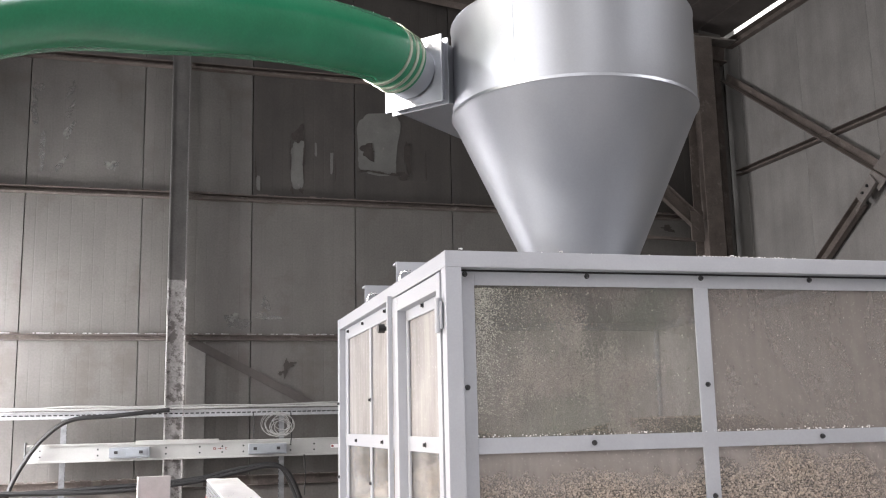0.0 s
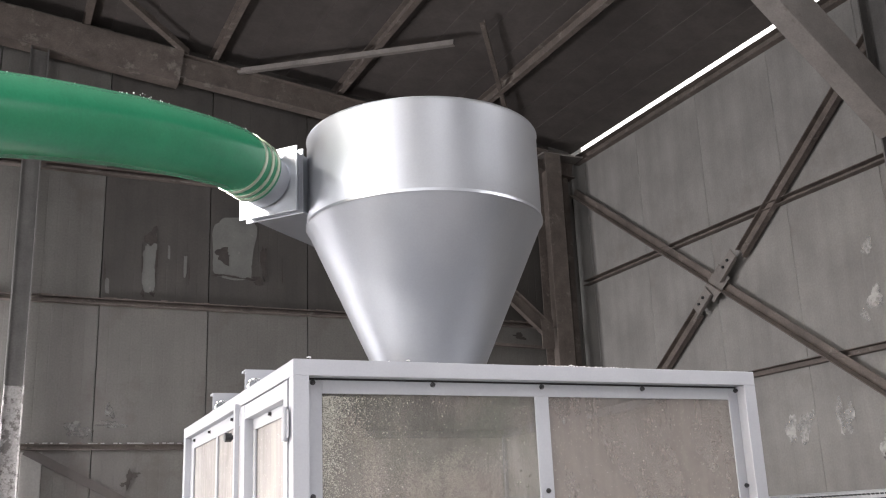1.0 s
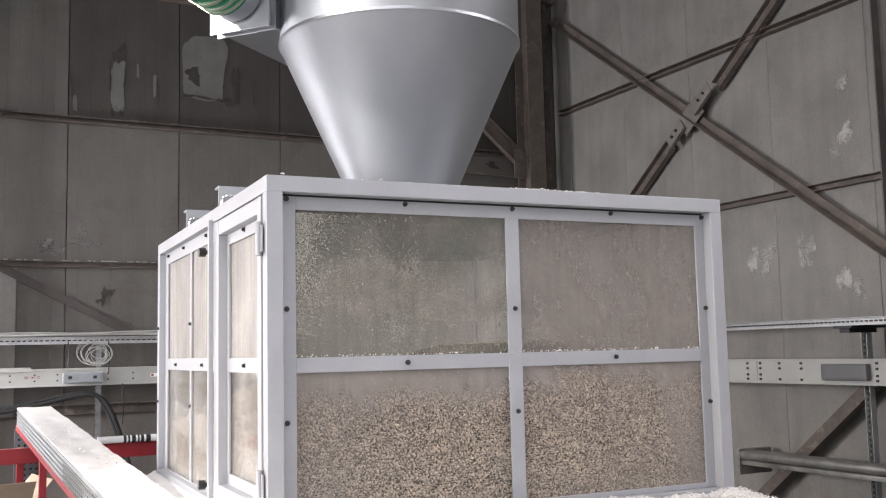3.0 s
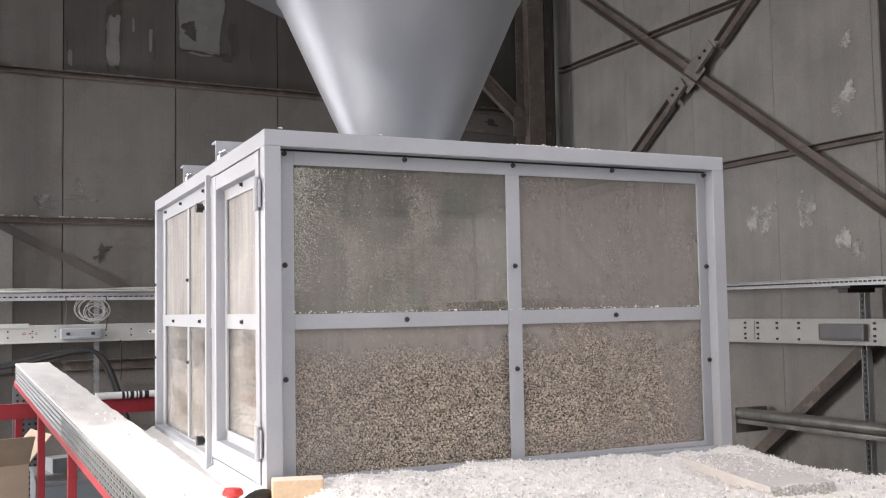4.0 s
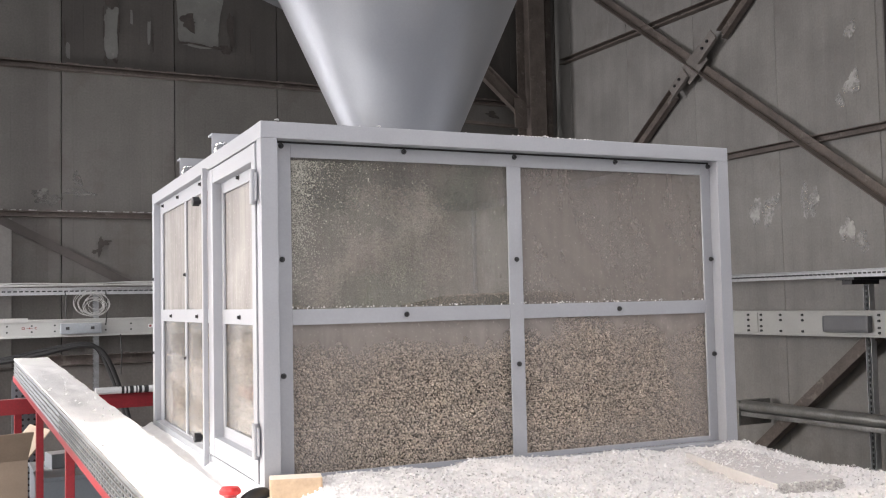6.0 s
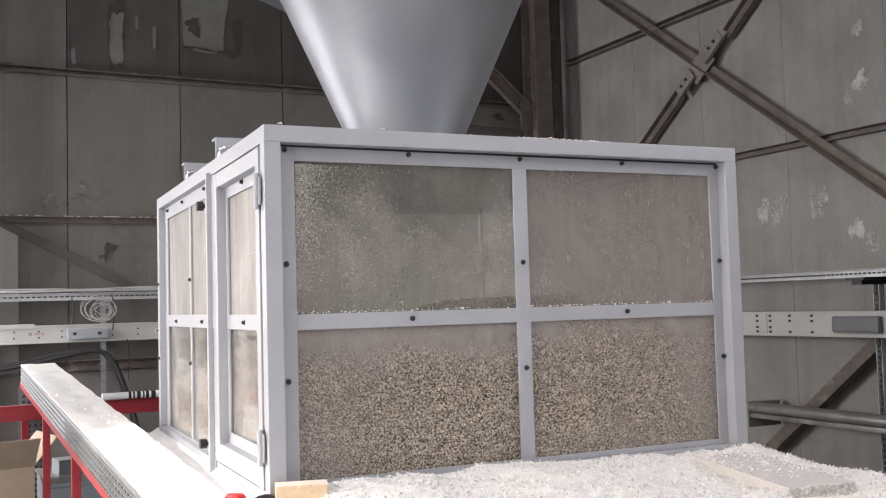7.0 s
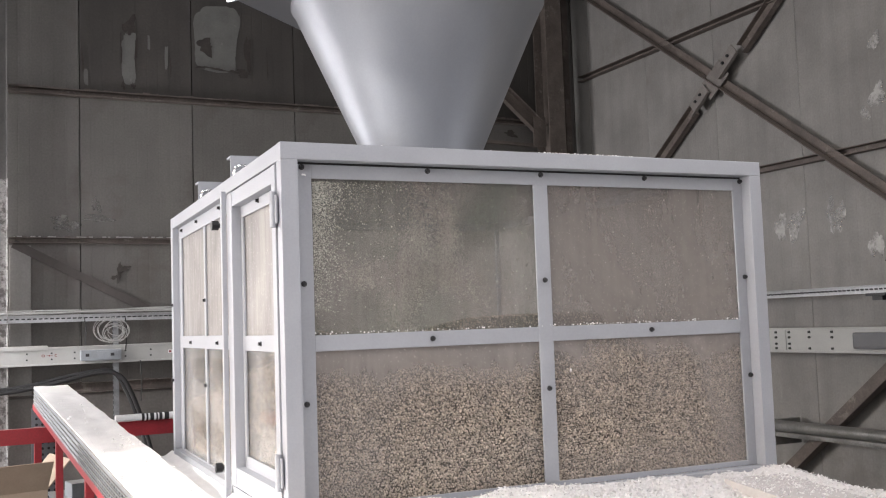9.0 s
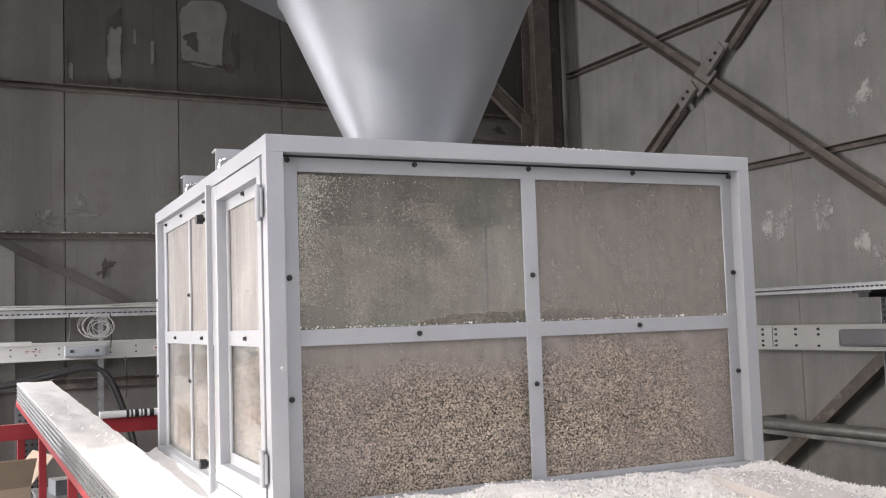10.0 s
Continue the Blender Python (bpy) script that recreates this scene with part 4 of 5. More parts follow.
add_box(bm, -0.05, -0.042, -0.135, 0.135, -0.135, 0.135, 0.002, m)
part("inlet_flange", bm, M["cyclone"], cyc)
bm = bmesh.new()
add_cyl(bm, PL + DIR * 0.004, PL + DIR * 0.13 + Vector((0, 0, 0.02)), 0.104, seg=40)
part("inlet_spigot", bm, M["cyclone"], cyc, "", True)

# ---------------------------------------------------------------- green suction hose
hose = thing("suction_hose", "green ribbed plastic suction hose clamped to the cyclone inlet", "hose", MACHINE)
HP = [(0.16, 0.945, 3.0), (0.10, 0.898, 3.008), (0.0, 0.817, 3.01), (-0.24, 0.640, 2.968), (-0.46, 0.48, 2.915), (-0.777, 0.22, 2.805), (-1.12, -0.05, 2.665),
      (-1.6, -0.38, 2.33), (-2.3, -0.75, 1.8), (-2.9, -0.95, 0.95), (-3.15, -1.0, 0.12)]
fine = [Vector(p) for p in catmull(HP, 60)]
run = np.concatenate([[0.0], np.cumsum([(fine[i + 1] - fine[i]).length for i in range(len(fine) - 1)])])
xyz = np.array([p[:] for p in fine])
even = np.arange(0, run[-1], 0.009)          # ribs at an even pitch
path = [Vector((np.interp(d, run, xyz[:, 0]), np.interp(d, run, xyz[:, 1]), np.interp(d, run, xyz[:, 2]))) for d in even]
bm = bmesh.new()
add_tube(bm, path, 0.119, 40, 0.0016)
part("tube", bm, M["hose"], hose, "", True)
pd = [Vector(p) for p in catmull(HP, 60)]
for k in (12, 44, 74):
    bm = bmesh.new()
    add_cyl(bm, pd[k], pd[k] + (pd[k + 4] - pd[k]).normalized() * 0.013, 0.1245, seg=40)
    cl = part("clamp", bm, M["clamp"], hose, "pale steel clamp band", True)
    bm = bmesh.new()
    add_box(bm, -0.012, 0.012, -0.009, 0.009, 0, 0.022, 0.002, Matrix.Translation(pd[k] + Vector((0, 0, 0.122))))
    add_cyl(bm, pd[k] + Vector((-0.02, 0, 0.14)), pd[k] + Vector((0.02, 0, 0.145)), 0.005, seg=8)
    part("screw", bm, M["chrome"], cl)
rg = np.random.default_rng(9)
ii = np.clip(np.where(rg.uniform(0, 1, 260) < 0.75, rg.normal(205, 11, 260), rg.uniform(120, 420, 260)), 100, 430).astype(int)
cent = np.array([pd[i][:] for i in ii]) + np.stack([rg.normal(0, 0.02, 260), rg.normal(0, 0.02, 260), np.full(260, 0.119)], -1)
me = specks("hose_dust", cent, rg.uniform(0.0012, 0.0036, 260), 8)
me.materials.append(M["flake"])
hd = new("hose_dust", me)
hd.matrix_world = MACHINE
tagged(hd, "white flakes lying on the hose", "flakes", kind="stuff")

# ---------------------------------------------------------------- machine base, bench, heap of shreds
base = thing("machine_base", "grey steel machine base under the granule box", "machine", BOX)
box_part("body", base, M["frame"], 0.0, W, 0.02, D, FZ, Z0 - 0.004, 0.004)
box_part("side_bed", base, M["frame"], -0.03, -0.001, -0.1, D + 0.1, 0.2, Z0 - 0.012, 0.004)
bm = bmesh.new()
gx, gy = 14, 90
grid = [[bm.verts.new((-0.10 + 0.105 * i / gx, -0.10 + (D + 0.17) * j / gy,
                       Z0 + 0.008 + 0.004 * noise.noise((i * 0.3, j * 0.25, 1)) + 0.018 * max(0, (i / gx - 0.7) / 0.3))) for j in range(gy + 1)] for i in range(gx + 1)]
for i in range(gx):
    for j in range(gy):
        bm.faces.new((grid[i][j], grid[i + 1][j], grid[i + 1][j + 1], grid[i][j + 1]))
g = bmesh.ops.extrude_face_region(bm, geom=bm.faces[:])
bmesh.ops.translate(bm, vec=(0, 0, -0.012), verts=[q for q in g["geom"] if isinstance(q, bmesh.types.BMVert)])
db = solo("dust_layer", bm, M["dust_bed"], "thick white foam dust lying on the machine bed", "dust", kind="stuff", smooth=True)
db.matrix_world = BOX

bench = thing("work_bench", "dusty plywood bench top before the granule box", "table", BOX)
BX0, BX1, BY0, BY1 = 0.002, 1.68, -1.5, -0.004
box_part("top", bench, M["ply"], BX0, BX1, BY0, BY1, 1.045, 1.075, 0.002)
for a in (BX0 + 0.03, BX1 - 0.09):
    for b in (BY0 + 0.03, BY1 - 0.09):
        box_part("leg", bench, M["wood"], a, a + 0.06, b, b + 0.06, FZ, 1.045, 0.002)


def heap_z(u, v):
    """Surface of the shreds on the bench."""
    h = 1.112 + 0.018 * math.sin(u * 3.1 + 0.4) * (1 + v) + 0.02 * noise.noise((u * 3, v * 3, 0)) + 0.012 * noise.noise((u * 9, v * 9, 3))
    h += 0.012 * math.exp(-((u - 1.55) / 0.12) ** 2 - ((v + 0.05) / 0.12) ** 2)
    h += 0.016 * max(0.0, 1 + v * 3.0) * (0.4 + 0.6 * min(1, u / 0.6))
    h += 0.010 * max(0.0, 1 + v * 6.0) * min(1, max(0.0, u - 0.25) / 0.3)
    edge_ = min(1.0, (BX1 - u) / 0.06, (u - BX0) / 0.14 + 0.15, (v - BY0) / 0.1)
    return 1.074 + (h - 1.074) * max(0.0, edge_)


bm = bmesh.new()
gx, gy = 130, 120
grid = [[bm.verts.new((BX0 + (BX1 - BX0) * i / gx, BY0 + (BY1 - BY0) * j / gy, 0)) for j in range(gy + 1)] for i in range(gx + 1)]
for row in grid:
    for q in row:
        q.co.z = heap_z(q.co.x, q.co.y) + 0.006 * noise.noise((q.co.x * 45, q.co.y * 45, 7)) + 0.002
for i in range(gx):
    for j in range(gy):
        bm.faces.new((grid[i][j], grid[i + 1][j], grid[i + 1][j + 1], grid[i][j + 1]))
hp = solo("shred_heap", bm, M["fluff"], "fluffy white shredded foam heaped on the bench", "shreds", kind="stuff", smooth=True)
hp.matrix_world = BOX
# loose shreds: small bent flakes
rg = np.random.default_rng(12)
QV = np.array([(-1, -0.5, 0), (0, -0.6, 0.35), (1, -0.4, 0.1), (-0.9, 0.5, 0.1), (0.1, 0.6, 0.3), (1, 0.5, -0.1)])
QF = np.array([(0, 1, 4), (0, 4, 3), (1, 2, 5), (1, 5, 4)])
nn = 22000
u, v = rg.uniform(BX0 + 0.02, BX1 - 0.01, nn), BY1 - np.abs(rg.beta(1, 1.7, nn)) * 1.2
z = np.array([heap_z(a, b) for a, b in zip(u, v)]) + rg.uniform(-0.002, 0.007, nn)
cent = np.stack([u, v, z], -1)
size = rg.uniform(0.0018, 0.0055, nn)
grey = rg.uniform(0, 1, nn) < 0.05
for name, sel, key, lab in (("loose_shreds", ~grey, "flake", "curled white foam shreds on the heap"), ("grey_shreds", grey, "flake_grey", "grey crumbs among the white shreds")):
    me = specks(name, cent[sel], size[sel] * (1 if key == "flake" else 0.6), 13, 0.5, QF, QV)
    me.materials.append(M[key])
    ob = new(name, me)
    ob.matrix_world = BOX
    tagged(ob, lab, "shreds", kind="stuff")

# foam slab on the heap
slab = thing("foam_slab", "cream foam slab with a rough cut end, half sunk in white shreds", "slab", BOX @ pose(1.295, -0.425, 1.100, 1.0, -1.0, -12))
bm = bmesh.new()
add_box(bm, -0.095, 0.095, -0.25, 0.25, -0.03, 0.038, 0.004)
part("core", bm, M["foam"], slab)
rg2 = np.random.default_rng(3)
nn = 900
cent = np.stack([rg2.uniform(-0.093, 0.093, nn), np.full(nn, -0.25) + rg2.uniform(-0.003, 0.003, nn), rg2.uniform(-0.028, 0.038, nn)], -1)
me = specks("cut_face", cent, rg2.uniform(0.002, 0.0045, nn), 14)
me.materials.append(M["foam_cut"])
ob = new("cut_face", me)
ob.parent = slab
tagged(ob, "coarse grey-white cut face")

nn = 420
cent = np.stack([rg2.uniform(-0.095, 0.095, nn), -0.245 + 0.49 * rg2.beta(2.2, 1.0, nn), np.full(nn, 0.0395)], -1)
me = specks("slab_flakes", cent, rg2.uniform(0.0015, 0.0045, nn), 15, 0.5, QF, QV)
me.materials.append(M["flake"])
ob = new("slab_flakes", me)
ob.matrix_world = BOX @ pose(1.295, -0.425, 1.100, 1.0, -1.0, -12)
tagged(ob, "white foam shreds strewn over the slab", "shreds", kind="stuff")

# timber offcut at the box corner
tim = thing("timber_offcut", "short pine timber offcut lying at the box corner", "timber", BOX @ pose(0.10, -0.065, 1.076, 0, 0, -14))
box_part("block", tim, M["wood"], -0.10, 0.035, -0.035, 0.035, 0, 0.088, 0.005)

# emergency stop and black grip on the bed
es = thing("stop_button", "red mushroom stop button on a steel collar", "button", MACHINE @ pose(-0.098, -0.02, Z0 - 0.004))
bm = bmesh.new()
spin_profile(bm, [(0.0, 0.068), (0.022, 0.066), (0.028, 0.058), (0.028, 0.05), (0.018, 0.044), (0.014, 0.04), (0, 0.04)], (0, 0), 24)
part("cap", bm, M["red_button"], es, "", True)
bm = bmesh.new()
spin_profile(bm, [(0.016, 0.041), (0.016, 0.02), (0.024, 0.018), (0.024, 0.0)], (0, 0), 20)
part("collar", bm, M["galv"], es, "", True)
gr = thing("grip", "rounded black plastic grip", "handle", MACHINE @ pose(-0.03, -0.02, Z0 - 0.006))
bm = bmesh.new()
add_tube(bm, catmull([(-0.05, -0.02, 0.0), (-0.03, -0.01, 0.03), (0.0, 0.0, 0.042), (0.03, 0.01, 0.036), (0.035, 0.012, 0.0)], 6), 0.016, 12)
part("handle", bm, M["black"], gr, "", True)

# ---------------------------------------------------------------- tray bundle on the red rack
TB = BOX @ pose(-0.262, 0.0, 0.969, 2.65, 0, 2.79)
bundle = thing("tray_bundle", "stack of galvanised perforated trays thick with white dust", "trays", TB)
TW, TL, LAY = 0.205, 4.5, 5
bm_slot = bmesh.new()
add_box(bm_slot, -0.002, 0.0, -0.015, 0.015, -0.005, 0.005)
slot_me = finish("slot", bm_slot, M["black"])
for k in range(LAY):
    z = 0.024 * k
    bm = bmesh.new()
    y0 = -1.2 + 0.02 * ((k * 7) % 3)
    add_box(bm, 0, 0.003, y0, TL, z, z + 0.021)
    add_box(bm, TW - 0.003, TW, y0, TL, z, z + 0.021)
    add_box(bm, 0.003, TW - 0.003, y0, TL, z, z + 0.003)
    add_box(bm, -0.005, 0, y0, TL, z + 0.0185, z + 0.022)
    tr = part("tray", bm, M["tray"], bundle)
    if k < 4:
        for j in range(50):
            shared("slot", slot_me, tr, pose(0, -0.6 + 0.055 * j, z + 0.0095))
bm = bmesh.new()
gx, gy = 10, 160
grid = [[bm.verts.new((TW * i / gx, -1.2 + (TL + 1.2) * j / gy, 0.024 * LAY + 0.004 + 0.006 * noise.noise((i * 0.25, j * 0.2, 5)))) for j in range(gy + 1)] for i in range(gx + 1)]
for i in range(gx):
    for j in range(gy):
        bm.faces.new((grid[i][j], grid[i + 1][j], grid[i + 1][j + 1], grid[i][j + 1]))
g = bmesh.ops.extrude_face_region(bm, geom=bm.faces[:])
bmesh.ops.translate(bm, vec=(0, 0, -0.012), verts=[q for q in g["geom"] if isinstance(q, bmesh.types.BMVert)])
part("dust_cover", bm, M["dust_bed"], bundle, "white dust coating", True)
rg3 = np.random.default_rng(21)
nn = 120
cent = np.stack([rg3.uniform(-0.01, TW, nn), rg3.uniform(-0.6, 3.5, nn), np.full(nn, 0.024 * LAY + 0.009)], -1)
me = specks("tray_flakes", cent, rg3.uniform(0.002, 0.006, nn), 22, 0.6, QF, QV)
me.materials.append(M["flake"])
tf = new("tray_flakes", me)
tf.matrix_world = TB
tagged(tf, "white flakes scattered on the tray stack", "flakes", kind="stuff")

rack = thing("red_rack", "red-painted steel rack carrying the tray stack", "rack")
for ly in (3.1, 1.9):
    p = TB @ Vector((0.0, ly, -0.03))
    box_part("post", rack, M["red"], p.x, p.x + 0.036, p.y - 0.018, p.y + 0.022, 0, p.z, 0.003)
for x in (-0.275, 0.9, -1.4):
    box_part("post", rack, M["red"], x, x + 0.045, 4.128, 4.172, 0, 0.99, 0.003)
bm = bmesh.new()
a, b = TB @ Vector((0.02, -1.1, -0.017)), TB @ Vector((0.02, 4.6, -0.017))
add_bar(bm, a, b, 0.04, 0.033)
part("rail", bm, M["red"], rack)
for y, z in ((4.1, 0.94),):
    bm = bmesh.new()
    add_channel(bm, (-2.2, y, z), (1.6, y, z), 0.05, 0.1, 0.006)
    part("rail", bm, M["red"], rack)
bm = bmesh.new()
add_channel(bm, (-2.2, 4.2, 0.25), (1.6, 4.2, 0.25), 0.05, 0.08, 0.006)
part("rail", bm, M["red"], rack)

# perforated upright behind the rack
up = thing("perforated_upright", "slate-grey perforated steel upright", "upright", pose(-0.26, 4.32, 0))
box_part("sheet", up, M["grey_box"], -0.02, 0.16, 0, 0.02, 0, 1.1, 0.002)
bm = bmesh.new()
add_cyl(bm, (0, 0, 0), (0, -0.002, 0), 0.009, seg=8)
hole = finish("hole", bm, M["black"])
for i in range(4):
    for j in range(24):
        shared("hole", hole, up, pose(0.01 + 0.038 * i, -0.0005, 0.15 + 0.04 * j))

# white pipe with black marks on the rack
pipe = thing("pipe", "white plastic pipe with black printed bars", "pipe")
bm = bmesh.new()
add_cyl(bm, (0.22, 4.05, 1.014), (1.5, 4.05, 1.014), 0.024, seg=20)
part("tube", bm, M["label"], pipe, "", True)
for k, (a, n_) in enumerate(((0.39, 0.018), (0.42, 0.012), (0.445, 0.025), (0.485, 0.01), (0.505, 0.02), (0.54, 0.03))):
    bm = bmesh.new()
    add_cyl(bm, (a, 4.05, 1.014), (a + n_, 4.05, 1.014), 0.0245, seg=20)
    part("mark", bm, M["black"], pipe)

# pale foam board standing behind the rack
fb = thing("foam_board", "white foam board standing on edge behind the rack", "board", pose(-0.62, 4.35, 0, 0, 0, 6))
box_part("sheet", fb, M["foam"], -0.11, 0.11, -0.02, 0.03, 0, 1.275, 0.004)

# cardboard box, open flaps, below the rack
cb = thing("cardboard_box", "brown cardboard box with open flaps", "box", pose(-0.60, 3.3, 0, 0, 0, 12))
for b in ((-0.3, 0.3, -0.2, -0.194, 0, 0.72), (-0.3, 0.3, 0.194, 0.2, 0, 0.72), (-0.3, -0.294, -0.194, 0.194, 0, 0.72), (0.294, 0.3, -0.194, 0.194, 0, 0.72), (-0.294, 0.294, -0.194, 0.194, 0, 0.006)):
    box_part("wall", cb, M["card"], *b)
bm = bmesh.new()
add_box(bm, -0.003, 0.003, -0.2, 0.2, 0, 0.2, 0, pose(0.3, 0, 0.72, 0, 40, 0))
part("flap", bm, M["card"], cb)
bm = bmesh.new()
add_box(bm, -0.3, 0.3, -0.003, 0.003, 0, 0.2, 0, pose(0, -0.2, 0.72, 35, 0, 0))
part("flap", bm, M["card"], cb)

gbx = thing("grey_cabinet", "low slate-grey sheet steel cabinet", "cabinet")
box_part("body", gbx, M["grey_box"], -0.2, 0.95, 3.2, 3.9, 0, 0.58, 0.006)
box_part("lid", gbx, M["grey_box"], -0.21, 0.96, 3.19, 3.91, 0.58, 0.6, 0.004)
crate = thing("small_box", "small dusty grey box on the cabinet", "box", pose(-0.02, 3.6, 0.6, 0, 0, 10))
box_part("case", crate, M["bus_box_pale"], -0.1, 0.14, -0.08, 0.08, 0, 0.09, 0.006)

# ---------------------------------------------------------------- services on the walls


def slotted(name, label, a, b, w, h, n, parent_group, m_key="galv"):
    """A perforated tray or strut from a to b with a row of dark slots."""
    ob = thing(name, label, "tray" if "tray" in name else "strut", group=parent_group)
    bmx = bmesh.new()
    add_channel(bmx, a, b, w, h, 0.003, 180)
    part("channel", bmx, M[m_key], ob)
    mm, n_len = along(a, b, 180)
    bmx = bmesh.new()
    add_box(bmx, -0.013, 0.013, -w / 2 - 0.001, -w / 2, -0.005, 0.005)
    bmx2 = bmesh.new()
    add_box(bmx2, -0.013, 0.013, -w / 2 - 0.001, -w / 2 + 0.004, -0.005, 0.005)
    sl = finish("slot", bmx2, M["black"])
    bmx.free()
    for k in range(n):
        shared("slot", sl, ob, mm @ Matrix.Translation((0.03 + (n_len - 0.06) * k / max(1, n - 1), -0.0008, 0)))
    # the same slots on the other long face
        shared("slot", sl, ob, mm @ Matrix.Translation((0.03 + (n_len - 0.06) * k / max(1, n - 1), w - 0.0022, 0)))
    return ob


YB = 5.95
slotted("cable_tray", "galvanised perforated cable tray carrying pale cables", (-2.4, YB, 1.727), (1.6, YB, 1.727), 0.06, 0.06, 90, "cable trays")
slotted("strut_post", "galvanised slotted strut post", (0.49, YB + 0.06, 0.0), (0.49, YB + 0.06, 1.70), 0.045, 0.042, 40, "strut posts", "tray")
slotted("strut_post", "galvanised slotted strut post", (-1.33, YB + 0.06, 0.0), (-1.33, YB + 0.06, 1.70), 0.045, 0.042, 40, "strut posts", "tray")
XB = HALL_R - 0.42
slotted("cable_tray", "galvanised perforated cable tray on a strut", (XB, 4.5, 1.708), (XB, 0.9, 1.708), 0.10, 0.055, 90, "cable trays")
slotted("strut_post", "galvanised slotted strut post with a bracket", (XB + 0.25, 1.985, 0.0), (XB + 0.25, 1.985, 1.675), 0.055, 0.05, 40, "strut posts")
bm = bmesh.new()
add_box(bm, XB - 0.08, XB + 0.28, 1.83, 1.99, 1.662, 1.68)
add_box(bm, XB - 0.02, XB + 0.26, 1.90, 1.985, 1.63, 1.662)
solo("tray_bracket", bm, M["bolt"], "dark steel bracket under the cable tray", "bracket")


bus = thing("busbar_trunking", "grey enamel busbar trunking with bolts and labels", "trunking", group="busbar trunking")
y = YB - 0.02
box_part("case", bus, M["bus"], -1.61, 1.6, y, y + 0.09, 1.355, 1.475, 0.003)
box_part("flange", bus, M["bus"], -1.61, 1.6, y - 0.015, y + 0.1, 1.475, 1.49, 0.002)
box_part("flange", bus, M["bus"], -1.61, 1.6, y - 0.015, y + 0.1, 1.34, 1.355, 0.002)
box_part("joint_cover", bus, M["bus"], -0.75, -0.06, y - 0.02, y + 0.105, 1.468, 1.505, 0.003)
for x in (0.19, -0.96):
    tb = box_part("tap_box", bus, M["bus_box_pale"], x, x + 0.33, y - 0.06, y, 1.365, 1.455, 0.01, "grey tap-off box")
    for kx in (0.04, 0.24):
        box_part("latch", tb, M["bolt"], x + kx, x + kx + 0.03, y - 0.072, y - 0.066, 1.40, 1.425, 0.003, "dark latch")
    box_part("hatch", tb, M["bus_box_pale"], x + 0.13, x + 0.3, y - 0.066, y - 0.06, 1.378, 1.44, 0.003)
bm = bmesh.new()
add_cyl(bm, (0, 0, 0), (0, -0.01, 0), 0.008, seg=6)
bb = finish("bolt", bm, M["bolt"])
for x in (-1.5, -1.05, -0.5, -0.22, -0.03, 0.15, 0.56, 0.77, 1.1):
    for z in (1.39, 1.44):
        shared("bolt", bb, bus, pose(x, y, z))
box_part("label", bus, M["label"], 0.92, 1.02, y - 0.002, y, 1.40, 1.43)
box_part("label_mark", bus, M["label_red"], 0.925, 0.945, y - 0.003, y - 0.002, 1.405, 1.425)
for a, b, c, d in ((-0.105, -0.085, 1.411, 1.416), (-0.105, -0.085, 1.426, 1.431), (-0.107, -0.102, 1.414, 1.428), (-0.088, -0.083, 1.414, 1.428), (-0.07, -0.022, 1.419, 1.4225), (-0.05, -0.042, 1.414, 1.428), (-0.006, -0.001, 1.413, 1.429), (-0.003, 0.012, 1.411, 1.415), (-0.003, 0.012, 1.427, 1.431)):
    box_part("label_mark", bus, M["label_red"], a, b, y - 0.003, y - 0.0005, c, d)
# end bracket and fixing
box_part("end_plate", bus, M["tray"], -1.622, -1.612, y - 0.02, y + 0.105, 1.33, 1.51, 0.002)

bus2 = thing("busbar_trunking", "grey enamel busbar trunking with a dark tap box", "trunking", group="busbar trunking")
x = XB + 0.12
box_part("case", bus2, M["bus"], x, x + 0.09, 0.5, 4.5, 1.268, 1.428, 0.003)
box_part("flange", bus2, M["bus"], x - 0.012, x + 0.1, 0.5, 4.5, 1.428, 1.442, 0.002)
box_part("flange", bus2, M["bus"], x - 0.012, x + 0.1, 0.5, 4.5, 1.252, 1.268, 0.002)
box_part("tap_box", bus2, M["bus_box"], x - 0.05, x, 1.855, 2.265, 1.283, 1.408, 0.022, "dark grey rounded tap-off box")
box_part("joint_plate", bus2, M["bus"], x - 0.008, x, 2.95, 3.02, 1.27, 1.426, 0.002)
bm = bmesh.new()
add_cyl(bm, (0, 0, 0), (-0.012, 0, 0), 0.010, seg=6)
bb2 = finish("bolt", bm, M["bolt"])
for yy in (2.915, 3.055, 2.71, 2.49, 1.80, 1.62):
    for z in (1.285, 1.32, 1.37, 1.41):
        if yy in (2.71, 2.49) and z in (1.32,):
            continue
        shared("bolt", bb2, bus2, pose(x - 0.008 if 2.94 < yy < 3.03 else x, yy, z))

# low rail along the east wall: a rounded galvanised guard with its bracket
rail = thing("guard_rail", "dusty galvanised guard rail along the wall", "rail")
bm = bmesh.new()
xg = XB + 0.05
add_cyl(bm, (xg, 3.1, 0.68), (xg, 0.6, 0.68), 0.045, seg=20)
add_box(bm, xg - 0.03, xg + 0.05, 0.6, 3.1, 0.60, 0.635, 0.004)
part("bar", bm, M["guard"], rail, "", True)
box_part("bracket", rail, M["guard"], xg - 0.05, xg + 0.3, 3.08, 3.13, 0.52, 0.72, 0.006)

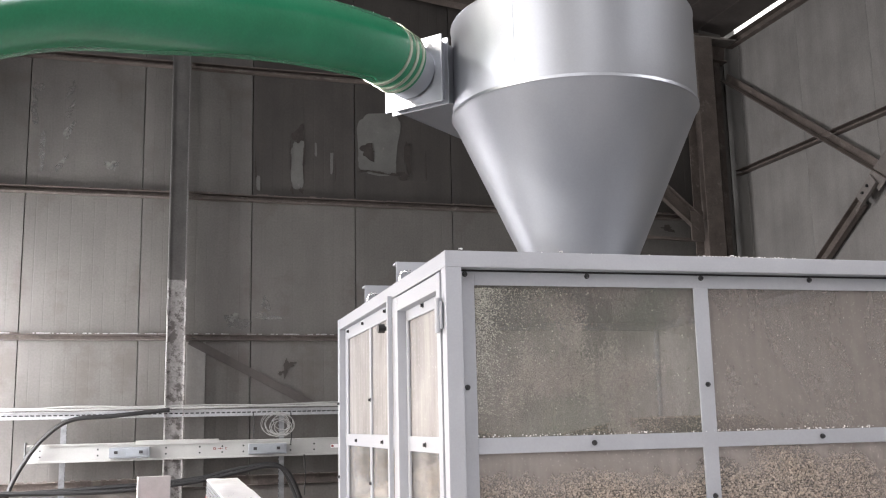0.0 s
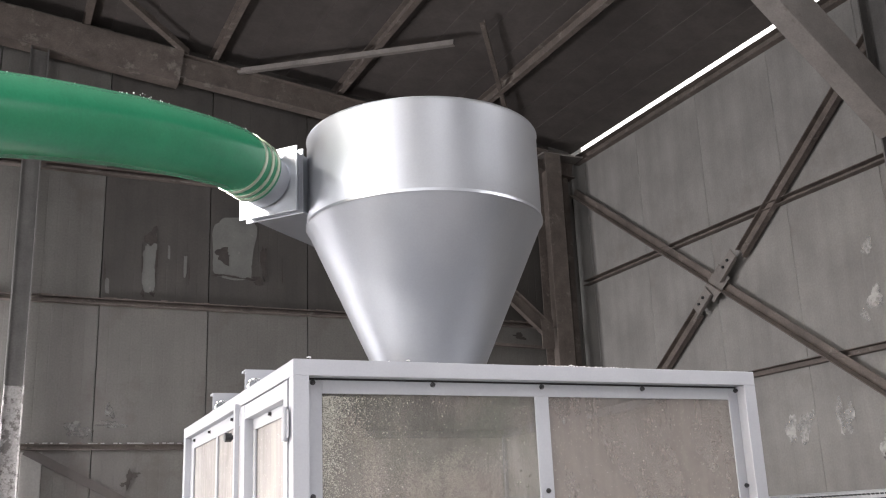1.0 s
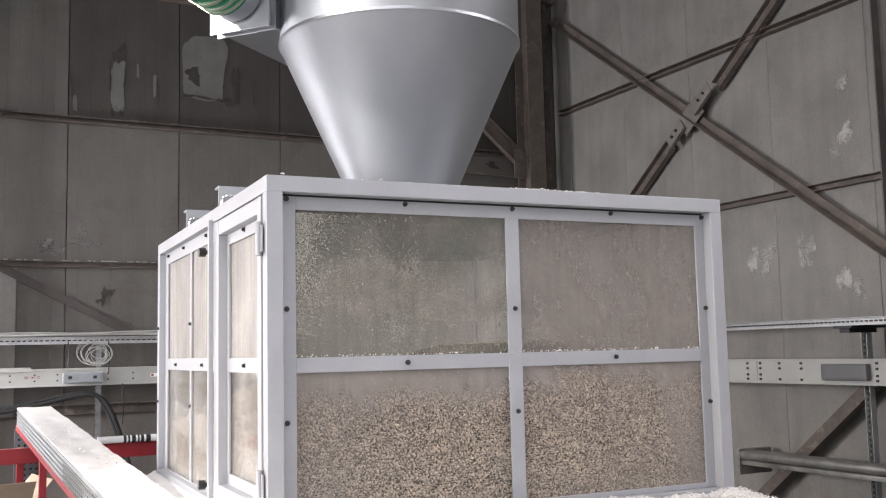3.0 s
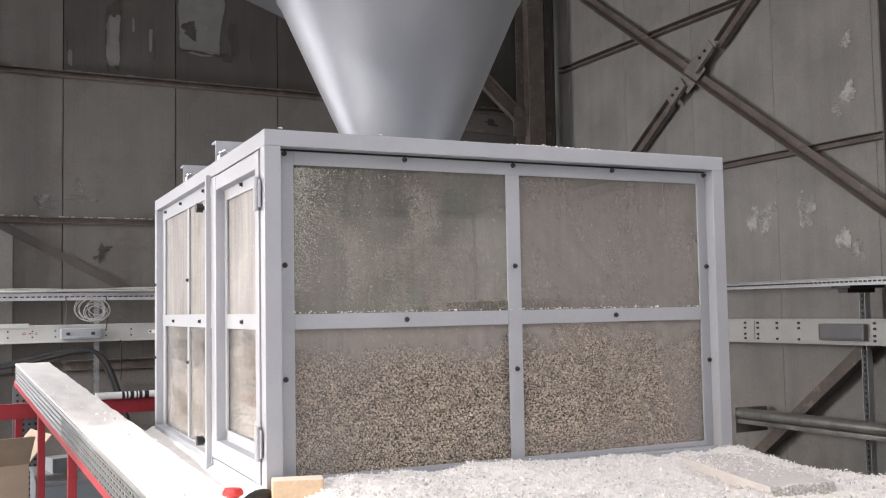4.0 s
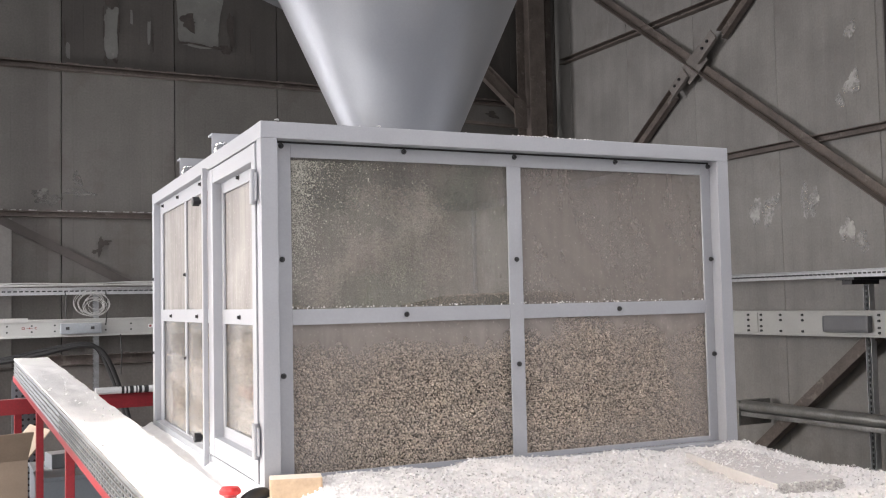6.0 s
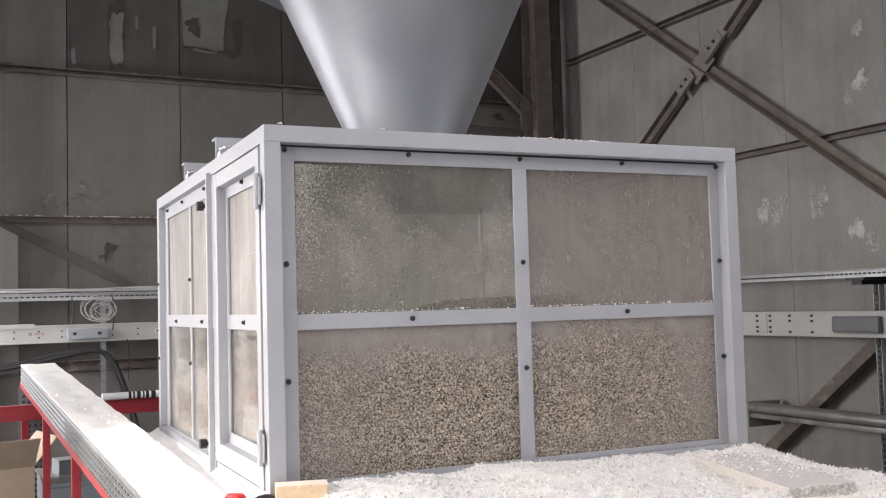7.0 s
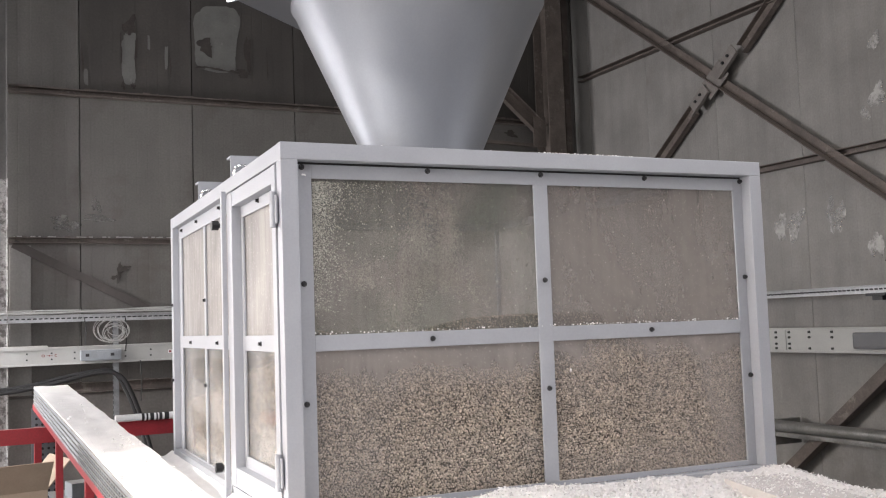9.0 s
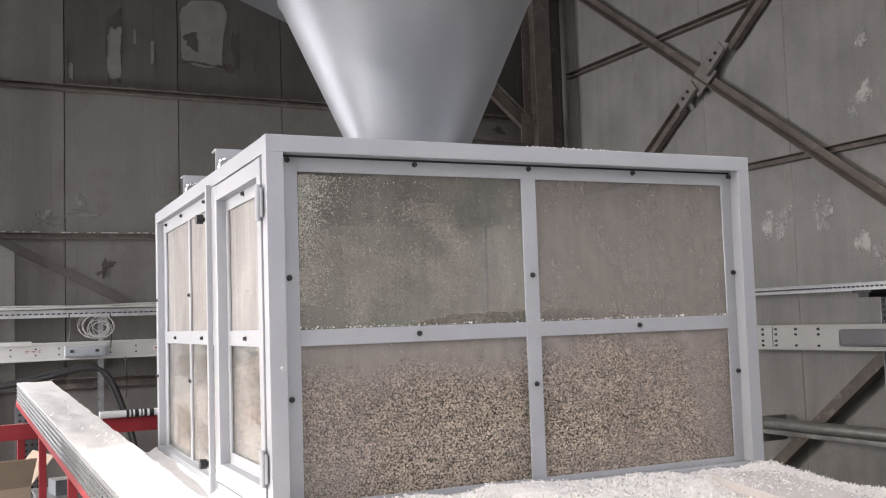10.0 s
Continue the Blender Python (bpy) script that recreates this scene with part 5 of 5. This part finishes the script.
# cables: pale bundle on the tray, coil, black loom behind the strut
for k, (dz, dy, wob) in enumerate(((0.035, 0.0, 0.012), (0.042, 0.02, 0.018), (0.034, -0.02, 0.01), (0.05, 0.01, 0.02))):
    rnd = random.Random(k)
    bm = bmesh.new()
    add_tube(bm, catmull([(-2.4 + 0.4 * i, YB + dy + rnd.uniform(-0.01, 0.01), 1.735 + dz + rnd.uniform(0, wob)) for i in range(11)], 6), 0.006, 8)
    solo("cable", bm, M["cable"], "pale grey cable lying on the tray", "cable", "cables on the tray", smooth=True)
coil = thing("cable_coil", "coil of pale cable hung from the tray", "cable", pose(0.455, YB - 0.05, 1.612))
for k in range(11):
    rnd = random.Random(50 + k)
    r0, cx_, cz_ = rnd.uniform(0.06, 0.105), rnd.uniform(-0.04, 0.04), rnd.uniform(-0.03, 0.03)
    bm = bmesh.new()
    pts = [Vector((cx_ + r0 * 1.2 * math.cos(2 * math.pi * i / 28), rnd.uniform(-0.008, 0.008), cz_ + r0 * math.sin(2 * math.pi * i / 28))) for i in range(28)]
    add_tube(bm, pts + [pts[0]], 0.0026, 6)
    part("loop", bm, M["cable"], coil, "", True)
for k, pts in enumerate((
        [(-1.9, 5.84, 1.10), (-1.0, 5.84, 1.13), (-0.3, 5.84, 1.17), (0.05, 5.84, 1.235), (0.3, 5.84, 1.275), (0.44, 5.84, 1.265), (0.53, 5.84, 1.15), (0.64, 5.84, 0.87), (0.74, 5.85, 0.5), (0.8, 5.86, 0.0)],
        [(-1.9, 5.80, 1.12), (-1.0, 5.80, 1.10), (-0.3, 5.80, 1.15), (0.05, 5.80, 1.21), (0.3, 5.80, 1.26), (0.46, 5.80, 1.25), (0.56, 5.80, 1.14), (0.67, 5.82, 0.86), (0.77, 5.84, 0.48), (0.84, 5.86, 0.0)],
        [(-0.48, 5.87, 1.758), (-0.93, 5.86, 1.715), (-1.25, 5.85, 1.69), (-1.44, 5.85, 1.575), (-1.6, 5.85, 1.372), (-1.73, 5.86, 1.08), (-1.8, 5.87, 0.6), (-1.82, 5.88, 0.0)])):
    bm = bmesh.new()
    add_tube(bm, catmull(pts, 10), 0.019, 10)
    solo("power_cable", bm, M["black"], "thick black power cable sagging along the wall", "cable", "black power cables", smooth=True)
for x, z0_, z1_ in ((0.23, 1.5, 1.72), (0.56, 1.45, 1.72), (0.68, 1.0, 1.35)):
    bm = bmesh.new()
    add_tube(bm, catmull([(x, YB - 0.035, z1_), (x + 0.01, YB - 0.04, (z0_ + z1_) / 2), (x, YB - 0.04, z0_)], 6), 0.005, 6)
    solo("cable", bm, M["black"], "thin dark cable dropping from the tray", "cable", "drop cables", smooth=True)

# ---------------------------------------------------------------- tears and scars on the walls
YW = HALL_B - 0.012
for cx_, cz_, w_, h_, sd, key, lab in (
        (0.655, 4.06, 0.115, 0.5, 1, "film", "pale torn film hanging from the wall"), (1.45, 4.32, 0.43, 0.6, 2, "film", "large pale torn film on the wall"),
        (-1.68, 4.65, 0.09, 0.10, 4, "chalk", "pale scuff on the wall"), (-1.70, 4.44, 0.06, 0.24, 5, "chalk", "pale scuff on the wall"),
        (-1.62, 4.08, 0.06, 0.30, 6, "chalk", "pale scuff on the wall"), (-1.40, 4.65, 0.05, 0.16, 7, "chalk", "pale slanting scuff on the wall"),
        (-1.40, 4.46, 0.05, 0.17, 12, "chalk", "pale slanting scuff on the wall"), (-1.40, 4.27, 0.05, 0.2, 13, "chalk", "pale slanting scuff on the wall"),
        (-1.46, 3.95, 0.05, 0.16, 14, "chalk", "pale slanting scuff on the wall"),
        (0.985, 4.10, 0.03, 0.2, 15, "film", "curl of pale film peeling off the wall"), (0.83, 4.22, 0.02, 0.14, 16, "film", "curl of pale film peeling off the wall"),
        (0.285, 3.86, 0.035, 0.14, 17, "film", "curl of pale film peeling off the wall"),
        (-1.03, 3.96, 0.1, 0.1, 8, "chalk", "pale scuff on the wall"), (0.1, 2.55, 0.2, 0.14, 9, "chalk", "pale scuff on the wall"),
        (0.38, 2.6, 0.25, 0.06, 10, "chalk", "pale scuff on the wall"), (0.36, 2.72, 0.08, 0.12, 11, "chalk", "pale scuff on the wall")):
    bm = bmesh.new()
    blob(bm, cx_, cz_, w_, h_, sd, YW - 0.0003 * sd, n=40, depth=0.003 if key == "film" else 0.0015, rough=0.16 if key == "film" else 0.45, square=0.45 if key == "film" else 1.0, lean=0.45 if "slanting" in lab else 0.0)
    solo("torn_film" if key == "film" else "scuff", bm, M["film" if key == "film" else "chalk_n"], lab, "wall damage", "wall damage")
for cx_, cz_, w_, h_, sd in ((0.665, 4.36, 0.09, 0.2, 21), (0.555, 2.13, 0.05, 0.14, 22), (0.60, 2.16, 0.09, 0.04, 23), (1.345, 4.235, 0.15, 0.13, 24), (1.745, 4.20, 0.05, 0.40, 25),
                             (1.70, 4.0, 0.12, 0.07, 26), (4.60, 3.58, 0.14, 0.06, 27), (0.715, 4.12, 0.022, 0.3, 28), (0.255, 4.0, 0.02, 0.2, 29), (0.585, 4.12, 0.016, 0.26, 30),
                             (0.51, 2.08, 0.06, 0.035, 31), (1.32, 4.03, 0.15, 0.022, 32), (1.46, 4.02, 0.12, 0.02, 33), (1.60, 4.01, 0.10, 0.026, 34), (0.60, 3.80, 0.03, 0.07, 35), (0.69, 3.80, 0.03, 0.05, 36),
                             (1.02, 4.02, 0.014, 0.16, 37), (1.93, 4.1, 0.012, 0.24, 38)):
    bm = bmesh.new()
    blob(bm, cx_, cz_, w_, h_, sd, YW - 0.004 - 0.0006 * (sd - 20), depth=0.006, rough=0.6)
    solo("tear", bm, M["scar"], "dark ragged tear in the wall sheet", "wall damage", "wall damage")
XW = HALL_R - 0.012
for cy_, cz_, w_, h_, sd in ((3.22, 2.27, 0.10, 0.26, 41), (3.07, 2.28, 0.18, 0.2, 42), (2.98, 2.36, 0.07, 0.07, 48), (2.66, 2.30, 0.13, 0.26, 43), (2.58, 2.33, 0.07, 0.16, 44),
                             (2.28, 2.05, 0.12, 0.2, 45), (2.15, 1.95, 0.12, 0.14, 46), (2.18, 3.16, 0.12, 0.2, 47), (2.3, 3.05, 0.07, 0.1, 49), (2.18, 3.57, 0.1, 0.12, 50)):
    bm = bmesh.new()
    blob(bm, cy_, cz_, w_, h_, sd, XW - 0.0003 * (sd - 41), axis="x", n=34, rough=0.5, depth=0.0015)
    solo("scuff", bm, M["chalk"], "pale scraped patch on the wall", "wall damage", "wall damage")

# ---------------------------------------------------------------- wall panels, last of the large pieces
PW = 0.982


def panel_mesh(w, z0, z1, axis, seam=0.03):
    """One sheet with shallow stiffening ribs and a stepped edge."""
    bmx = bmesh.new()
    ribs = 10
    prof = [(0, seam)]
    for k in range(ribs):
        a = 0.004 + (w - 0.008) * k / ribs
        s = (w - 0.008) / ribs
        prof += [(a, 0.0), (a + s * 0.86, 0.0), (a + s * 0.89, 0.0006), (a + s * 0.97, 0.0006)]
    prof += [(w - 0.004, 0.0), (w, seam)]
    lo, hi = [], []
    for p, d in prof:
        q = (p, d) if axis == "y" else (d, p)
        lo.append(bmx.verts.new((*q, z0)))
        hi.append(bmx.verts.new((*q, z1)))
    for i in range(len(prof) - 1):
        bmx.faces.new((lo[i], lo[i + 1], hi[i + 1], hi[i]))
    bmx.faces.new((lo[0], lo[-1], hi[-1], hi[0]))
    bmx.faces.new(lo)
    bmx.faces.new(list(reversed(hi)))
    return bmx


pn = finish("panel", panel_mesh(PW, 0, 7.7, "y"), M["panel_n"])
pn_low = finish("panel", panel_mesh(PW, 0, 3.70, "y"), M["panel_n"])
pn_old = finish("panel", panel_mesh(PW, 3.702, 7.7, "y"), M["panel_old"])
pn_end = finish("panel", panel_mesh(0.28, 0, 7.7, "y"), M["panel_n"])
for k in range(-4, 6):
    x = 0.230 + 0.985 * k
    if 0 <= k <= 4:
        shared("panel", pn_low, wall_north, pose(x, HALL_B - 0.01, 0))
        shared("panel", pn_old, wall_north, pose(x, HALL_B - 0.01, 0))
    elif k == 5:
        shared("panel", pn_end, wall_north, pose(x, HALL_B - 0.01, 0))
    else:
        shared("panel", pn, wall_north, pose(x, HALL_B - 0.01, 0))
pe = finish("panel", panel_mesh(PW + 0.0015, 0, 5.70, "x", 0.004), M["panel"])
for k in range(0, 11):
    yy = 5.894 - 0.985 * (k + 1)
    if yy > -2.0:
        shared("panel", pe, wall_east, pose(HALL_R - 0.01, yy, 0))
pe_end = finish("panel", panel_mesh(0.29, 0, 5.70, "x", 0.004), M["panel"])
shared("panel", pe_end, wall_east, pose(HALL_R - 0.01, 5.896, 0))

# ---------------------------------------------------------------- what moves: puffs of granules inside, flakes in the air
PUFFS = []
for k in range(4):
    rk = np.random.default_rng(100 + k)
    n_ = 4200
    arm = rk.uniform(-1, 1, n_)              # a bent wisp, dense at its head
    cent = np.stack([0.15 * arm + rk.normal(0, 0.012, n_), rk.uniform(-0.03, 0.03, n_),
                     0.09 * arm * arm - 0.03 + (0.012 + 0.03 * np.abs(arm)) * rk.normal(0, 1, n_)], -1)
    cent = np.clip(cent, -0.17, 0.17)
    me = specks("granule_puff", cent, rk.uniform(0.0011, 0.0026, n_), 200 + k)
    me.materials.append(M["blown"])
    ob = new("granule_puff", me)
    tagged(ob, "pale granules blown about inside the box", "granules", "blown granules", "stuff")
    PUFFS.append(ob)
bm = bmesh.new()
for q, f in ((QV * 0.006, QF),):
    vs = [bm.verts.new(tuple(p)) for p in q]
    for t_ in f:
        bm.faces.new([vs[i] for i in t_])
g = bmesh.ops.extrude_face_region(bm, geom=bm.faces[:])
bmesh.ops.translate(bm, vec=(0, 0, 0.003), verts=[q for q in g["geom"] if isinstance(q, bmesh.types.BMVert)])
fl_me = finish("flying_flake", bm, M["flake"])
FLAKES = []
for k in range(3):
    ob = new("flying_flake", fl_me)
    tagged(ob, "single white foam flake drifting in the air", "flake", "drifting flakes")
    FLAKES.append(ob)


def motions():
    """Granules swirl behind the upper pane all through; flakes drift before the box."""
    for k, ob in enumerate(PUFFS):
        rows = []
        c = (0.30 + 0.10 * k, 0.112 + 0.015 * k, 1.77 - 0.02 * (k % 2))
        rate = (62, -50, 55, -44)[k]
        t = 0.0
        while t <= 10.001:
            a = 90 * k + 2 * rate * t
            r = 0.10 + 0.03 * math.sin(1.3 * t + k)
            p = BOX @ pose(c[0] + r * math.cos(radians(a)), c[1] + 0.02 * math.sin(0.9 * t + k), c[2] + 0.9 * r * math.sin(radians(a)), 0, -a, 0)
            rows.append((t, p))
            t += 0.5
        walk(ob, rows)
    ways = (((0.35, 0.0, 2.113), (0.42, -0.06, 1.15), 7.0, 9.0), ((0.9, -0.03, 2.113), (0.82, -0.12, 1.15), 7.8, 9.6), ((0.05, 0.012, 2.113), (0.04, -0.06, 1.2), 8.8, 10.6))
    for k, (ob, (a, b, t0, t1)) in enumerate(zip(FLAKES, ways)):
        a, b = Vector(a) + Vector((0, 0, 0)), Vector(b)
        rows = [(0.0, MACHINE @ pose(*a, 0, 0, 10)), (t0, MACHINE @ pose(*a, 0, 0, 10))]
        for s in range(1, 9):
            f = s / 8
            p = a.lerp(b, f) + Vector((0.03 * math.sin(5 * f + k), 0, 0))
            rows.append((t0 + (t1 - t0) * f, MACHINE @ pose(*p, 60 * f * (k + 1), 40 * f, 10 + 70 * f)))
        walk(ob, rows)


motions()
